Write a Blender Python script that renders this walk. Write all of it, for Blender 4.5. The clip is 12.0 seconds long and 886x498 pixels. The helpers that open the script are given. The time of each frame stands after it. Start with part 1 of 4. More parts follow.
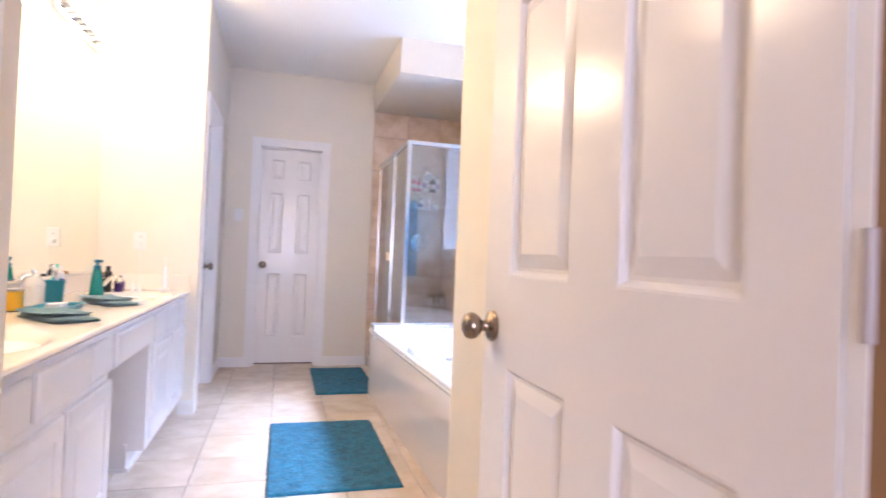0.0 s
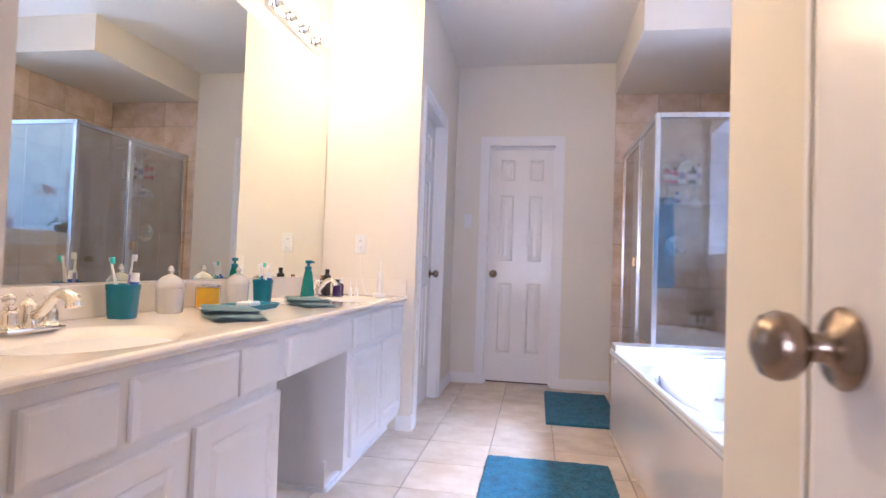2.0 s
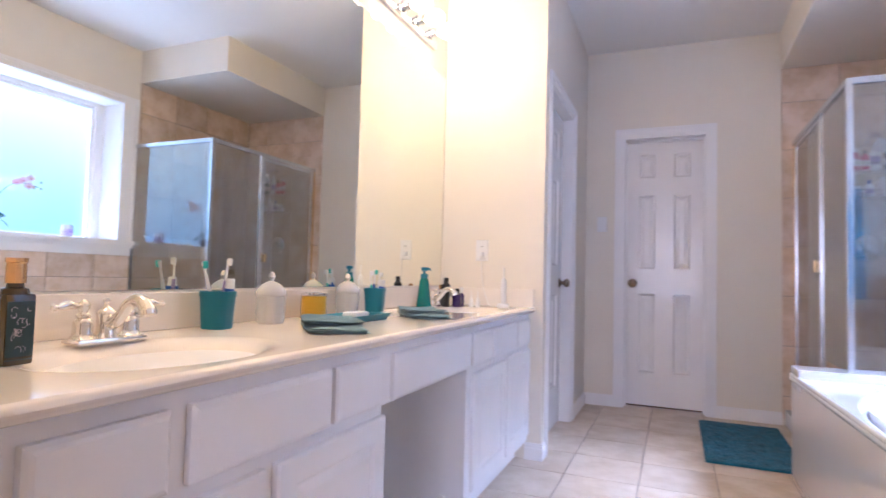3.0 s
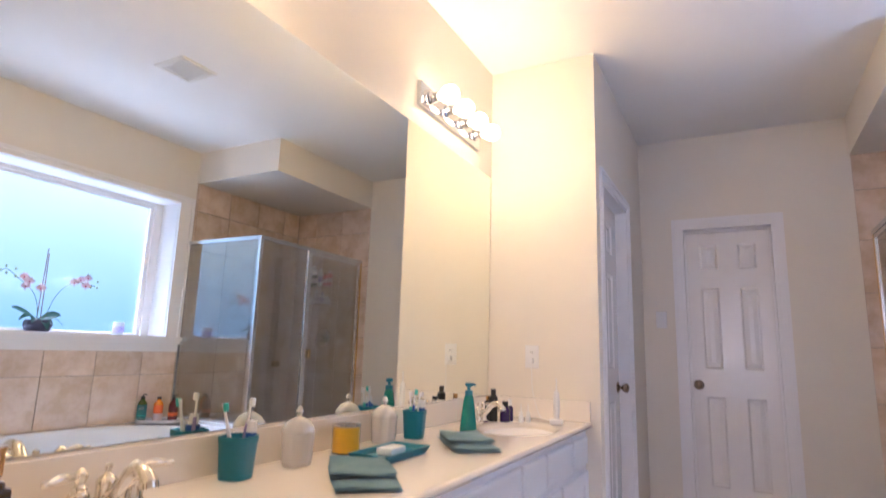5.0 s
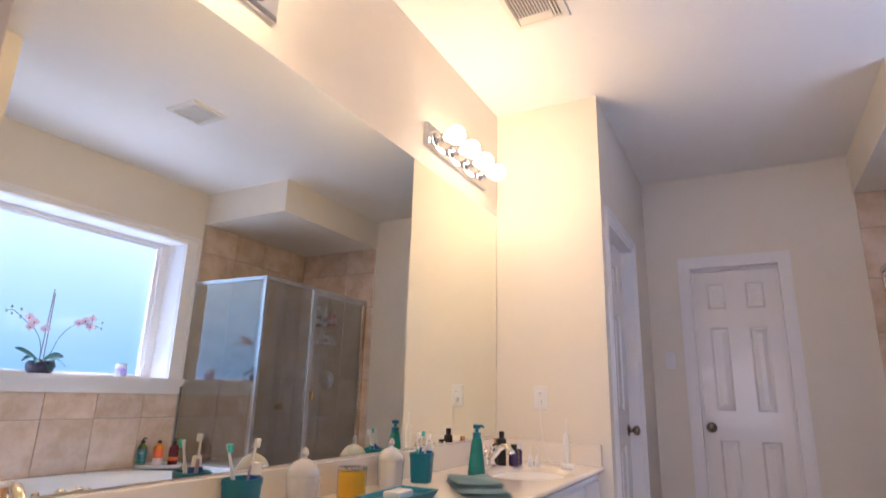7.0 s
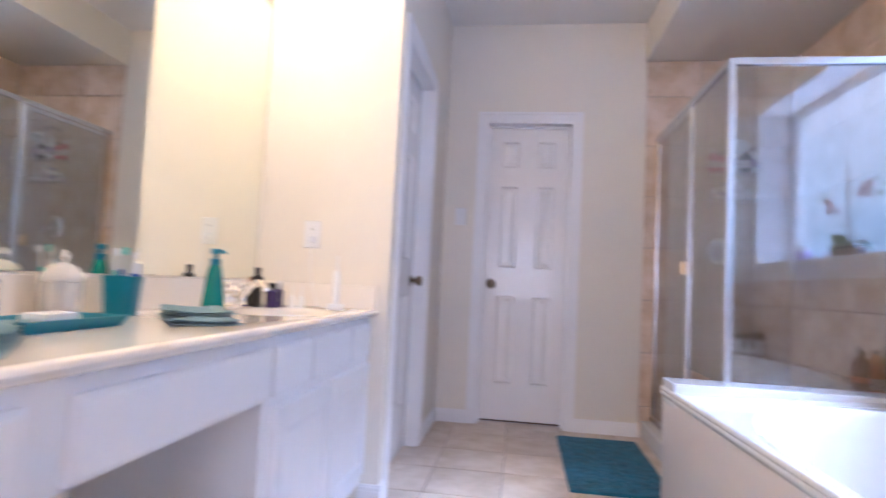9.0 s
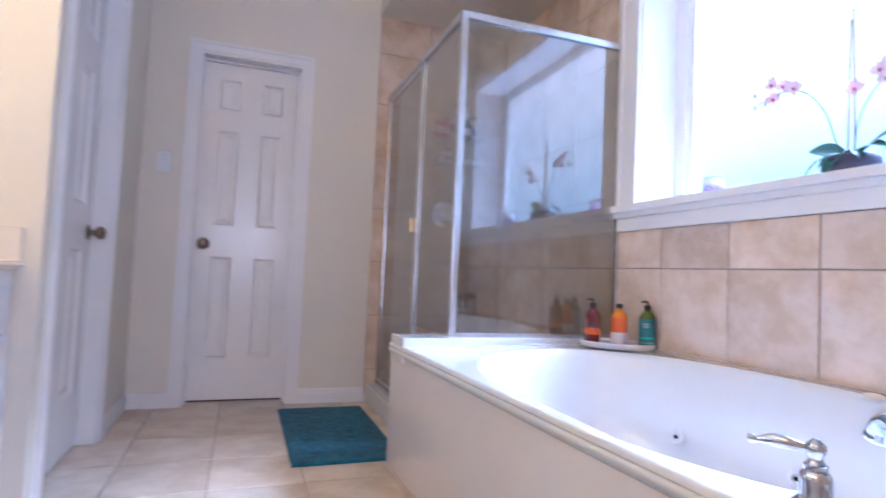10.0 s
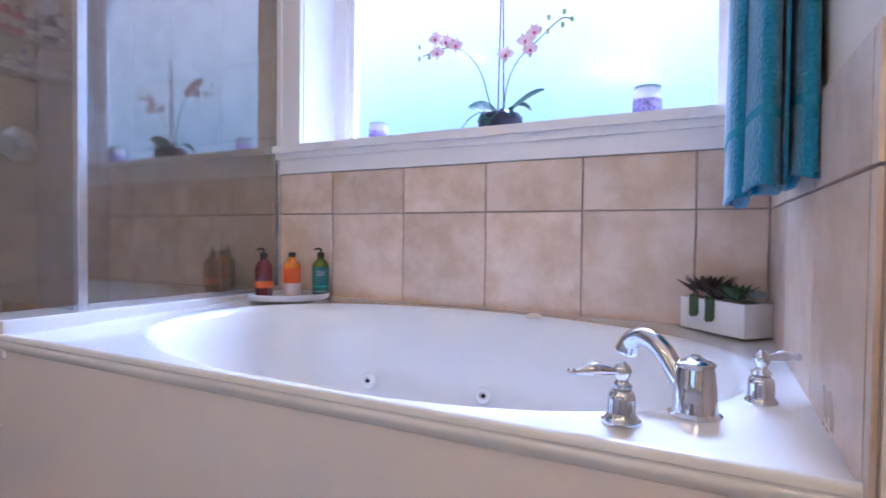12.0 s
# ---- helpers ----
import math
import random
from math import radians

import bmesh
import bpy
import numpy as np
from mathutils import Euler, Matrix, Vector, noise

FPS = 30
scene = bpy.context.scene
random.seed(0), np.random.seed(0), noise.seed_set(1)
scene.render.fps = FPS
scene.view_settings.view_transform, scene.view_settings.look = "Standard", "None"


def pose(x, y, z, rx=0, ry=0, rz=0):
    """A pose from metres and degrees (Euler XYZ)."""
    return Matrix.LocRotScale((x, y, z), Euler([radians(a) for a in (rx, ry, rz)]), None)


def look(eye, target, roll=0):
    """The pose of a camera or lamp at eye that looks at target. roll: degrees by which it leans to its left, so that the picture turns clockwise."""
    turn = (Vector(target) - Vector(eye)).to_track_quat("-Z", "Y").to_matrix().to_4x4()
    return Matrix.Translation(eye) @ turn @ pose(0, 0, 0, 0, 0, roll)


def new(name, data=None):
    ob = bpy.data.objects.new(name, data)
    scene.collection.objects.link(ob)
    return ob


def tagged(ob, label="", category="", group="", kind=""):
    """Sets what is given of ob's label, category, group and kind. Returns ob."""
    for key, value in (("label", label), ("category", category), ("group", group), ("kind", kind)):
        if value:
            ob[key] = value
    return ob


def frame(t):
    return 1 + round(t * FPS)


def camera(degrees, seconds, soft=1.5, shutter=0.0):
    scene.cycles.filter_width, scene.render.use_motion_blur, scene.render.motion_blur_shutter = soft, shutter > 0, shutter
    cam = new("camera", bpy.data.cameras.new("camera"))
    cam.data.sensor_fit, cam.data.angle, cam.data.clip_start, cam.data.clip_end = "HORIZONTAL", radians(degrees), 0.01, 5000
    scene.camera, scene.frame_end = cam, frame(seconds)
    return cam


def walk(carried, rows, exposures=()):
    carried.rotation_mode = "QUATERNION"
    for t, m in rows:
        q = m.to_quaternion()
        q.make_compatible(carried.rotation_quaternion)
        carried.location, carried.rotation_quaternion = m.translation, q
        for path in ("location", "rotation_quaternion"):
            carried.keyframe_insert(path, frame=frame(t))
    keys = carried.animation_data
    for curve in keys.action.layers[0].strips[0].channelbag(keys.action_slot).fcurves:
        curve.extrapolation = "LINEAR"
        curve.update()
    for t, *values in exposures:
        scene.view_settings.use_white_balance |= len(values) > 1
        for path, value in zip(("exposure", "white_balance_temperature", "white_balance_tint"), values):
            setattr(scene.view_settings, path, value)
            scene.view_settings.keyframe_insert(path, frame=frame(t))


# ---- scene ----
cam = camera(77.0, 12.0, shutter=0.5)
UNIT = 1.034  # the plan below is drawn a little small; this brings path and place to true metres
PATH = [
    (0, (-0.059, 0.19, 1.064), (0.495, 2.111, 1.094), 2.3),
    (0.5, (0.026, 0.347, 1.047), (0.252, 2.334, 1.082), 2.0),
    (1, (0.123, 0.457, 1.038), (-0.03, 2.451, 1.076), 1.8),
    (1.5, (0.156, 0.586, 1.004), (-0.127, 2.565, 1.055), 2.0),
    (2, (0.141, 0.825, 0.975), (-0.193, 2.795, 1.038), 2.0),
    (2.5, (0.096, 0.98, 0.954), (-0.397, 2.917, 1.034), 1.7),
    (3, (0.071, 1.141, 0.947), (-0.699, 2.985, 1.043), 1.5),
    (3.2, (0.066, 1.174, 0.946), (-0.765, 2.99, 1.046), 1.6),
    (4.8, (0.04, 1.265, 1.076), (-0.883, 3.013, 1.381), 1.6),
    (5, (0.038, 1.263, 1.107), (-0.886, 3.0, 1.468), 1.7),
    (5.5, (0.029, 1.249, 1.166), (-0.891, 2.951, 1.672), 1.8),
    (6, (0.04, 1.234, 1.181), (-0.884, 2.908, 1.766), 1.9),
    (6.5, (0.043, 1.235, 1.146), (-0.886, 2.91, 1.722), 2.0),
    (8.5, (-0.072, 1.615, 0.955), (-0.724, 3.501, 1.083), 2.7),
    (9, (-0.036, 1.806, 0.91), (-0.313, 3.782, 1.035), 2.8),
    (9.5, (-0.052, 1.988, 0.857), (0.252, 3.96, 0.985), 2.7),
    (10, (-0.01, 2.098, 0.802), (0.666, 3.978, 0.896), 2.5),
    (10.5, (0.061, 2.242, 0.781), (1.053, 3.977, 0.86), 2.1),
    (11, (0.014, 2.306, 0.775), (1.353, 3.792, 0.796), 1.5),
    (11.5, (-0.072, 2.414, 0.78), (1.533, 3.607, 0.747), 0.8),
    (12, (-0.117, 2.489, 0.787), (1.629, 3.461, 0.738), 0.6),
]
EXPOSURES = [(0, 1.98, 5250, 28), (1, 1.80, 5250, 28), (2.5, 1.56, 5150, 30), (3.2, 1.46, 5080, 30), (5, 1.16, 5400, 30), (6.5, .93, 5550, 32), (8.5, 1.52, 5050, 29), (9.5, 1.62, 4950, 28), (10.5, 1.20, 4920, 27), (11.5, 1.04, 4970, 29), (12, 1.00, 5000, 30)]
walk(cam, [(t, look(Vector(eye) * UNIT, Vector(target) * UNIT, roll)) for t, eye, target, roll in PATH], EXPOSURES)

world = bpy.data.worlds.new("sky")
scene.world = world
world.use_nodes = True
wn = world.node_tree.nodes
sky = wn.new("ShaderNodeTexSky")
sky.sky_type, sky.sun_disc = "NISHITA", False
sky.sun_elevation, sky.sun_rotation = radians(25), radians(200)
world.node_tree.links.new(sky.outputs[0], wn["Background"].inputs[0])
wn["Background"].inputs[1].default_value = 0.1

BULB_POWER, BULB_GLOW, SKY_GLOW = 1.65, 9.0, .93
BULB_TINT = (1.0, 0.725, 0.33)


# the open sky above, seen by the room through the window
sky_lamp = new("sky_lamp", bpy.data.lights.new("sky_lamp", "AREA"))
sky_lamp.data.shape, sky_lamp.data.size, sky_lamp.data.size_y = "RECTANGLE", 1.2, 2.2
sky_lamp.data.energy, sky_lamp.data.color = 470, (0.68, 0.85, 1.0)
sky_lamp.matrix_world = look((4.3, 3.32, 5.2), (1.2, 3.32, 1.3))

# unseen fill lamp added outside: imitates ground bounce up through the window
upward_fill_lamp = new("upward_fill_lamp", bpy.data.lights.new("upward_fill_lamp", "AREA"))
upward_fill_lamp.data.shape, upward_fill_lamp.data.size, upward_fill_lamp.data.size_y = "RECTANGLE", 3.0, 2.6
upward_fill_lamp.data.energy, upward_fill_lamp.data.color = 55, (0.74, 0.86, 1.0)
upward_fill_lamp.matrix_world = look((3.6, 3.32, -.9), (1.2, 3.32, 2.4))

# unseen fill lamp added beyond the entry, supposing daylight there; no window is built
entry_fill = new("entry_fill_lamp", bpy.data.lights.new("entry_fill_lamp", "AREA"))
entry_fill.data.shape, entry_fill.data.size, entry_fill.data.size_y = "RECTANGLE", 1.7, 1.4
entry_fill.data.energy, entry_fill.data.color = 29, (1.0, 0.95, 0.90)
entry_fill.matrix_world = look((0.05, -2.36, 1.35), (0.0, 3.0, 1.2))

# ---- materials ----
def shader(name, rgb, rough=0.5, metal=0.0, second=None, size=6.0, amount=0.5, bump=0.0, bump_size=200.0, coat=0.0,
           transmission=0.0, ior=1.45, vary=0.0, alpha=1.0, sheen=0.0, rough_vary=0.0):
    """A principled material: two tones mixed by noise, relief, and a little difference from piece to piece."""
    m = bpy.data.materials.new(name)
    m.use_nodes = True
    t = m.node_tree
    b = t.nodes["Principled BSDF"]
    b.inputs["Base Color"].default_value = (*rgb, 1)
    b.inputs["Roughness"].default_value = rough
    b.inputs["Metallic"].default_value = metal
    b.inputs["Coat Weight"].default_value = coat
    b.inputs["Coat Roughness"].default_value = 0.08
    b.inputs["Transmission Weight"].default_value = transmission
    b.inputs["IOR"].default_value = ior
    b.inputs["Alpha"].default_value = alpha
    b.inputs["Sheen Weight"].default_value = sheen
    co = t.nodes.new("ShaderNodeTexCoord")
    source = co.outputs["Object"]
    if vary:
        info = t.nodes.new("ShaderNodeObjectInfo")
        add = t.nodes.new("ShaderNodeVectorMath")
        add.operation = "MULTIPLY_ADD"
        cx = t.nodes.new("ShaderNodeCombineXYZ")
        for k in range(3):
            t.links.new(info.outputs["Random"], cx.inputs[k])
        t.links.new(cx.outputs[0], add.inputs[0])
        add.inputs[1].default_value = (37, 53, 71)
        t.links.new(source, add.inputs[2])
        source = add.outputs[0]
    if second:
        n = t.nodes.new("ShaderNodeTexNoise")
        n.inputs["Scale"].default_value, n.inputs["Detail"].default_value, n.inputs["Roughness"].default_value = size, 6, 0.6
        t.links.new(source, n.inputs["Vector"])
        r = t.nodes.new("ShaderNodeMapRange")
        r.inputs["From Min"].default_value, r.inputs["From Max"].default_value = 0.5 - amount / 2, 0.5 + amount / 2
        t.links.new(n.outputs["Fac"], r.inputs["Value"])
        mix = t.nodes.new("ShaderNodeMix")
        mix.data_type = "RGBA"
        mix.inputs["A"].default_value, mix.inputs["B"].default_value = (*rgb, 1), (*second, 1)
        t.links.new(r.outputs[0], mix.inputs["Factor"])
        out = mix.outputs["Result"]
        if vary:
            hs = t.nodes.new("ShaderNodeHueSaturation")
            mr = t.nodes.new("ShaderNodeMapRange")
            mr.inputs["To Min"].default_value, mr.inputs["To Max"].default_value = 1 - vary, 1 + vary
            t.links.new(info.outputs["Random"], mr.inputs["Value"])
            t.links.new(mr.outputs[0], hs.inputs["Value"])
            t.links.new(out, hs.inputs["Color"])
            out = hs.outputs[0]
        t.links.new(out, b.inputs["Base Color"])
    if rough_vary:
        n3 = t.nodes.new("ShaderNodeTexNoise")
        n3.inputs["Scale"].default_value, n3.inputs["Detail"].default_value = 5, 4
        t.links.new(source, n3.inputs["Vector"])
        r3 = t.nodes.new("ShaderNodeMapRange")
        r3.inputs["To Min"].default_value, r3.inputs["To Max"].default_value = max(rough - rough_vary, 0.02), rough + rough_vary
        t.links.new(n3.outputs["Fac"], r3.inputs["Value"])
        t.links.new(r3.outputs[0], b.inputs["Roughness"])
    if bump:
        n2 = t.nodes.new("ShaderNodeTexNoise")
        n2.inputs["Scale"].default_value, n2.inputs["Detail"].default_value = bump_size, 3
        t.links.new(source, n2.inputs["Vector"])
        bp = t.nodes.new("ShaderNodeBump")
        bp.inputs["Strength"].default_value, bp.inputs["Distance"].default_value = bump, 0.002
        t.links.new(n2.outputs["Fac"], bp.inputs["Height"])
        t.links.new(bp.outputs[0], b.inputs["Normal"])
    return m


def glowing(name, rgb, strength):
    m = bpy.data.materials.new(name)
    m.use_nodes = True
    b = m.node_tree.nodes["Principled BSDF"]
    b.inputs["Base Color"].default_value = (0.8, 0.8, 0.8, 1)
    b.inputs["Emission Color"].default_value = (*rgb, 1)
    b.inputs["Emission Strength"].default_value = strength
    return m


def sky_backdrop():
    """The overcast light beyond the frosted window: paler and brighter above, bluer below, with soft shapes."""
    m = bpy.data.materials.new("sky beyond the window")
    m.use_nodes = True
    t = m.node_tree
    t.nodes.clear()
    out, em = t.nodes.new("ShaderNodeOutputMaterial"), t.nodes.new("ShaderNodeEmission")
    geo, sep, ramp = t.nodes.new("ShaderNodeNewGeometry"), t.nodes.new("ShaderNodeSeparateXYZ"), t.nodes.new("ShaderNodeValToRGB")
    n, mr, add = t.nodes.new("ShaderNodeTexNoise"), t.nodes.new("ShaderNodeMapRange"), t.nodes.new("ShaderNodeMath")
    n.inputs["Scale"].default_value = .6
    mr.inputs["From Min"].default_value, mr.inputs["From Max"].default_value = 1.0, 8.0
    add.operation = "MULTIPLY_ADD"
    add.inputs[1].default_value = 0.35
    t.links.new(geo.outputs["Position"], sep.inputs[0])
    t.links.new(geo.outputs["Position"], n.inputs["Vector"])
    t.links.new(sep.outputs["Z"], mr.inputs["Value"])
    t.links.new(n.outputs["Fac"], add.inputs[0])
    t.links.new(mr.outputs[0], add.inputs[2])
    e = ramp.color_ramp.elements
    e[0].position, e[0].color = 0.2, (0.17, 0.36, 0.56, 1)
    e[1].position, e[1].color = 1.0, (0.95, 0.98, 1.0, 1)
    mid = e.new(0.55)
    mid.color = (0.46, 0.66, 0.74, 1)
    t.links.new(add.outputs[0], ramp.inputs[0])
    t.links.new(ramp.outputs[0], em.inputs[0])
    em.inputs[1].default_value = SKY_GLOW
    t.links.new(em.outputs[0], out.inputs[0])
    return m


def terry():
    """Turquoise cotton with a woven waffle of small dimples."""
    m = shader("turquoise terry", (.018, .26, .46), .95, second=(.011, .18, .34), size=260, amount=.5, sheen=.35)
    t = m.node_tree
    co, v, bp = t.nodes.new("ShaderNodeTexCoord"), t.nodes.new("ShaderNodeTexVoronoi"), t.nodes.new("ShaderNodeBump")
    v.inputs["Scale"].default_value, v.inputs["Randomness"].default_value = 105, .7
    bp.inputs["Strength"].default_value, bp.inputs["Distance"].default_value = 1.0, .0035
    t.links.new(co.outputs["Object"], v.inputs["Vector"])
    t.links.new(v.outputs["Distance"], bp.inputs["Height"])
    t.links.new(bp.outputs[0], t.nodes["Principled BSDF"].inputs["Normal"])
    return m


PAINT = shader("beige wall paint", (.78, .72, .63), .55, second=(.75, .69, .60), size=3, bump=.25, bump_size=90)
CEIL = shader("ceiling paint", (.85, .82, .78), .7, second=(.82, .79, .75), size=2, bump=.5, bump_size=28)
TRIM = shader("white trim paint", (.84, .82, .82), .32, second=(.81, .79, .79), size=4, bump=.08, bump_size=120)
DOORP = shader("white door paint", (.83, .80, .79), .20, second=(.80, .77, .76), size=5, bump=.14, bump_size=60)
CABP = shader("white cabinet paint", (.82, .81, .83), .38, second=(.78, .77, .79), size=5, bump=.10, bump_size=90)
TILE = shader("beige wall tile", (.74, .60, .50), .30, second=(.60, .445, .315), size=7.0, amount=.24, bump=.06, bump_size=40, vary=.09, rough_vary=.08)
FTILE = shader("beige floor tile", (.72, .61, .50), .36, second=(.58, .46, .34), size=6, amount=.26, bump=.12, bump_size=60, vary=.07, rough_vary=.1)
GROUT = shader("grey grout", (.44, .36, .31), .85, second=(.34, .275, .235), size=30, bump=.4, bump_size=300)
MARBLE = shader("cream cultured marble", (.85, .79, .72), .13, second=(.81, .74, .66), size=3, amount=.7, coat=.3)
ACRYL = shader("white acrylic", (.76, .76, .765), .08, second=(.74, .74, .745), size=2, coat=.6)
MIRROR = shader("mirror glass", (.90, .91, .83), .008, metal=1)
CHROME = shader("polished chrome", (.70, .73, .78), .03, metal=1, rough_vary=.02)
NICKEL = shader("satin nickel", (.80, .76, .70), .09, metal=1, rough_vary=.05)
BRONZE = shader("aged brass knob", (.36, .29, .22), .26, metal=1, second=(.26, .20, .15), size=40, rough_vary=.08)
ALU = shader("bright aluminium frame", (.78, .80, .84), .24, metal=1, second=(.62, .64, .68), size=30, rough_vary=.06)
GOLD = shader("gold toned aluminium", (.80, .58, .30), .25, metal=1)
GLASS = shader("shower glass", (.64, .68, .68), .030, transmission=1, ior=2.4)
CLEAR = shader("thin clear glass", (1, 1, 1), .02, transmission=1, ior=1.15)
FROST = shader("frosted window glass", (.95, .98, 1), .30, transmission=1, ior=1.2, bump=1.0, bump_size=140, coat=.8)
TEALP = shader("teal plastic", (.004, .155, .26), .32, second=(.006, .17, .23), size=8)
DISPP = shader("sea green glazed bottle", (.01, .21, .17), .25, second=(.008, .15, .14), size=10)
TEALC = shader("grey teal cotton", (.12, .24, .28), .95, second=(.075, .17, .20), size=60, bump=.9, bump_size=420, sheen=.3)
TOWELC = terry()
RUG = shader("teal shag", (.020, .168, .265), .95, second=(.007, .070, .125), size=18, amount=.45, bump=1.0, bump_size=260, sheen=.15)
YELLOW = shader("yellow candle wax", (.85, .52, .02), .35, second=(.80, .44, .015), size=12)
CRYSTAL = shader("cut clear glass", (.98, .96, .94), .12, transmission=.66, ior=1.3)
BLACKP = shader("black plastic", (.012, .012, .016), .35)
PURPLE = shader("deep purple glass", (.035, .015, .10), .1, coat=.5)
LILAC = shader("lilac wax", (.34, .27, .50), .5)
LILACD = shader("deep lilac label", (.15, .09, .30), .5, second=(.40, .34, .55), size=90, amount=.2)
LIDG = shader("grey green lid", (.30, .40, .38), .4)
WHITEP = shader("white plastic", (.78, .77, .77), .3)
CERAMIC = shader("white ceramic", (.80, .80, .82), .25, bump=.05)
AMBER = shader("dark amber lotion", (.13, .018, .02), .15, coat=.5)
ORANGE = shader("orange lotion", (.75, .22, .01), .15, coat=.5)
GREENB = shader("green lotion", (.09, .13, .01), .15, coat=.5)
OLIVE = shader("olive brown glass", (.06, .035, .012), .12, coat=.5)
COPPER = shader("copper cap", (.72, .42, .18), .25, metal=.85)
LABELT = shader("teal label", (.03, .17, .19), .5)
LABELD = shader("dark label", (.02, .045, .05), .5)
LABELW = shader("pale label", (.75, .62, .62), .5)
LABELO = shader("orange label", (.75, .13, .02), .5)
LABELR = shader("rose label", (.60, .10, .16), .5)
BLUEP = shader("blue plastic", (.02, .10, .42), .35)
PINKP = shader("pink plastic", (.65, .06, .16), .35)
AQUA = shader("aqua bristles", (.05, .50, .42), .6)
LEAF = shader("orchid leaf", (.022, .095, .06), .35, second=(.04, .15, .10), size=14)
TOWELB = shader("smooth turquoise band", (.025, .28, .43), .8, second=(.02, .22, .35), size=90, bump=.5, bump_size=500)
SUCC = shader("succulent green", (.05, .11, .05), .6, second=(.10, .14, .08), size=40)
SUCCD = shader("purple tinged succulent", (.055, .07, .05), .6, second=(.09, .045, .05), size=50)
STEM = shader("green stem", (.07, .13, .05), .5)
STICK = shader("reddish stake", (.28, .10, .07), .6)
PETAL = shader("white pink petal", (.85, .72, .78), .5, second=(.84, .60, .70), size=30)
LIP = shader("magenta flower lip", (.60, .02, .16), .5)
BUD = shader("pale green bud", (.40, .42, .20), .5)
BASKET = shader("dark woven pot", (.025, .022, .04), .55, bump=.8, bump_size=90)
DARKROOM = shader("brown bedroom wall", (.30, .17, .08), .7)
CARPET = shader("bedroom carpet", (.35, .28, .2), .95)
BULB = glowing("lit bulb glass", BULB_TINT, BULB_GLOW)
SKYGLOW = sky_backdrop()
VENTP = shader("cream vent paint", (.74, .70, .62), .5)
# near-black standing in for the shade inside jets and socket slots
DARK = shader("painted cavity shade", (.02, .018, .015), .9)
S = "structure"


# ---- building helpers ----
def thing(name, label, category, at=(0, 0, 0), turn=0.0, group="", kind=""):
    ob = new(name)
    ob.empty_display_size = .05
    ob.location, ob.rotation_euler = at, (0, 0, radians(turn))
    return tagged(ob, label, category, group, kind)


def part(name, bm, mat, parent=None, label="", smooth=False, kind=""):
    me = bpy.data.meshes.new(name)
    bmesh.ops.recalc_face_normals(bm, faces=bm.faces)
    if smooth:
        for f in bm.faces:
            f.smooth = True
        for e in bm.edges:
            if len(e.link_faces) == 2 and e.calc_face_angle(0) > 0.7:
                e.smooth = False
    bm.to_mesh(me)
    bm.free()
    me.materials.append(mat)
    ob = new(name, me)
    if parent:
        ob.parent = parent
    return tagged(ob, label, kind=kind)


def block(bm, x0, x1, y0, y1, z0, z1, bevel=0.0):
    vs = bmesh.ops.create_cube(bm, size=1)["verts"]
    for v in vs:
        v.co = Vector(((x0 + x1) / 2 + v.co.x * (x1 - x0), (y0 + y1) / 2 + v.co.y * (y1 - y0), (z0 + z1) / 2 + v.co.z * (z1 - z0)))
    if bevel:
        es = list({e for v in vs for e in v.link_edges})
        bmesh.ops.bevel(bm, geom=es, offset=bevel, segments=2, affect="EDGES", profile=.6)
    return bm


def blocks(*boxes, bevel=0.0):
    bm = bmesh.new()
    for b in boxes:
        block(bm, *b, bevel=bevel)
    return bm


def wall(name, *boxes, mat=None):
    return part(name, blocks(*boxes), mat or PAINT, kind=S)


def lathe(profile, n=24, bm=None, at=(0, 0, 0), squash=1.0):
    """Turn (radius, height) pairs round the z axis."""
    bm = bm or bmesh.new()
    rows = []
    for r, z in profile:
        if r < 1e-5:
            rows.append([bm.verts.new((at[0], at[1], at[2] + z))])
        else:
            rows.append([bm.verts.new((at[0] + r * math.cos(6.28318 * k / n), at[1] + squash * r * math.sin(6.28318 * k / n), at[2] + z)) for k in range(n)])
    for a, b in zip(rows, rows[1:]):
        for k in range(n):
            j = (k + 1) % n
            if len(a) == 1 and len(b) == 1:
                continue
            if len(a) == 1:
                bm.faces.new((a[0], b[k], b[j]))
            elif len(b) == 1:
                bm.faces.new((a[k], a[j], b[0]))
            else:
                bm.faces.new((a[k], a[j], b[j], b[k]))
    for row, first in ((rows[0], True), (rows[-1], False)):
        if len(row) > 1:
            bm.faces.new(row[::-1] if first else row)
    return bm


def tube(points, radii, n=10, bm=None, flat=1.0):
    """A round bar along points, with a radius at each."""
    bm = bm or bmesh.new()
    pts = [Vector(p) for p in points]
    if not isinstance(radii, (list, tuple)):
        radii = [radii] * len(pts)
    rows, side = [], None
    for i, p in enumerate(pts):
        d = (pts[min(i + 1, len(pts) - 1)] - pts[max(i - 1, 0)]).normalized()
        if side is None:
            side = d.cross(Vector((0.31, 0.17, 1))).normalized()
            if side.length < .1:
                side = Vector((1, 0, 0))
        side = (side - d * side.dot(d)).normalized()
        up = d.cross(side)
        rows.append([bm.verts.new(p + (side * math.cos(6.28318 * k / n) + up * flat * math.sin(6.28318 * k / n)) * radii[i]) for k in range(n)])
    for a, b in zip(rows, rows[1:]):
        for k in range(n):
            j = (k + 1) % n
            bm.faces.new((a[k], a[j], b[j], b[k]))
    bm.faces.new(rows[0][::-1])
    bm.faces.new(rows[-1])
    return bm


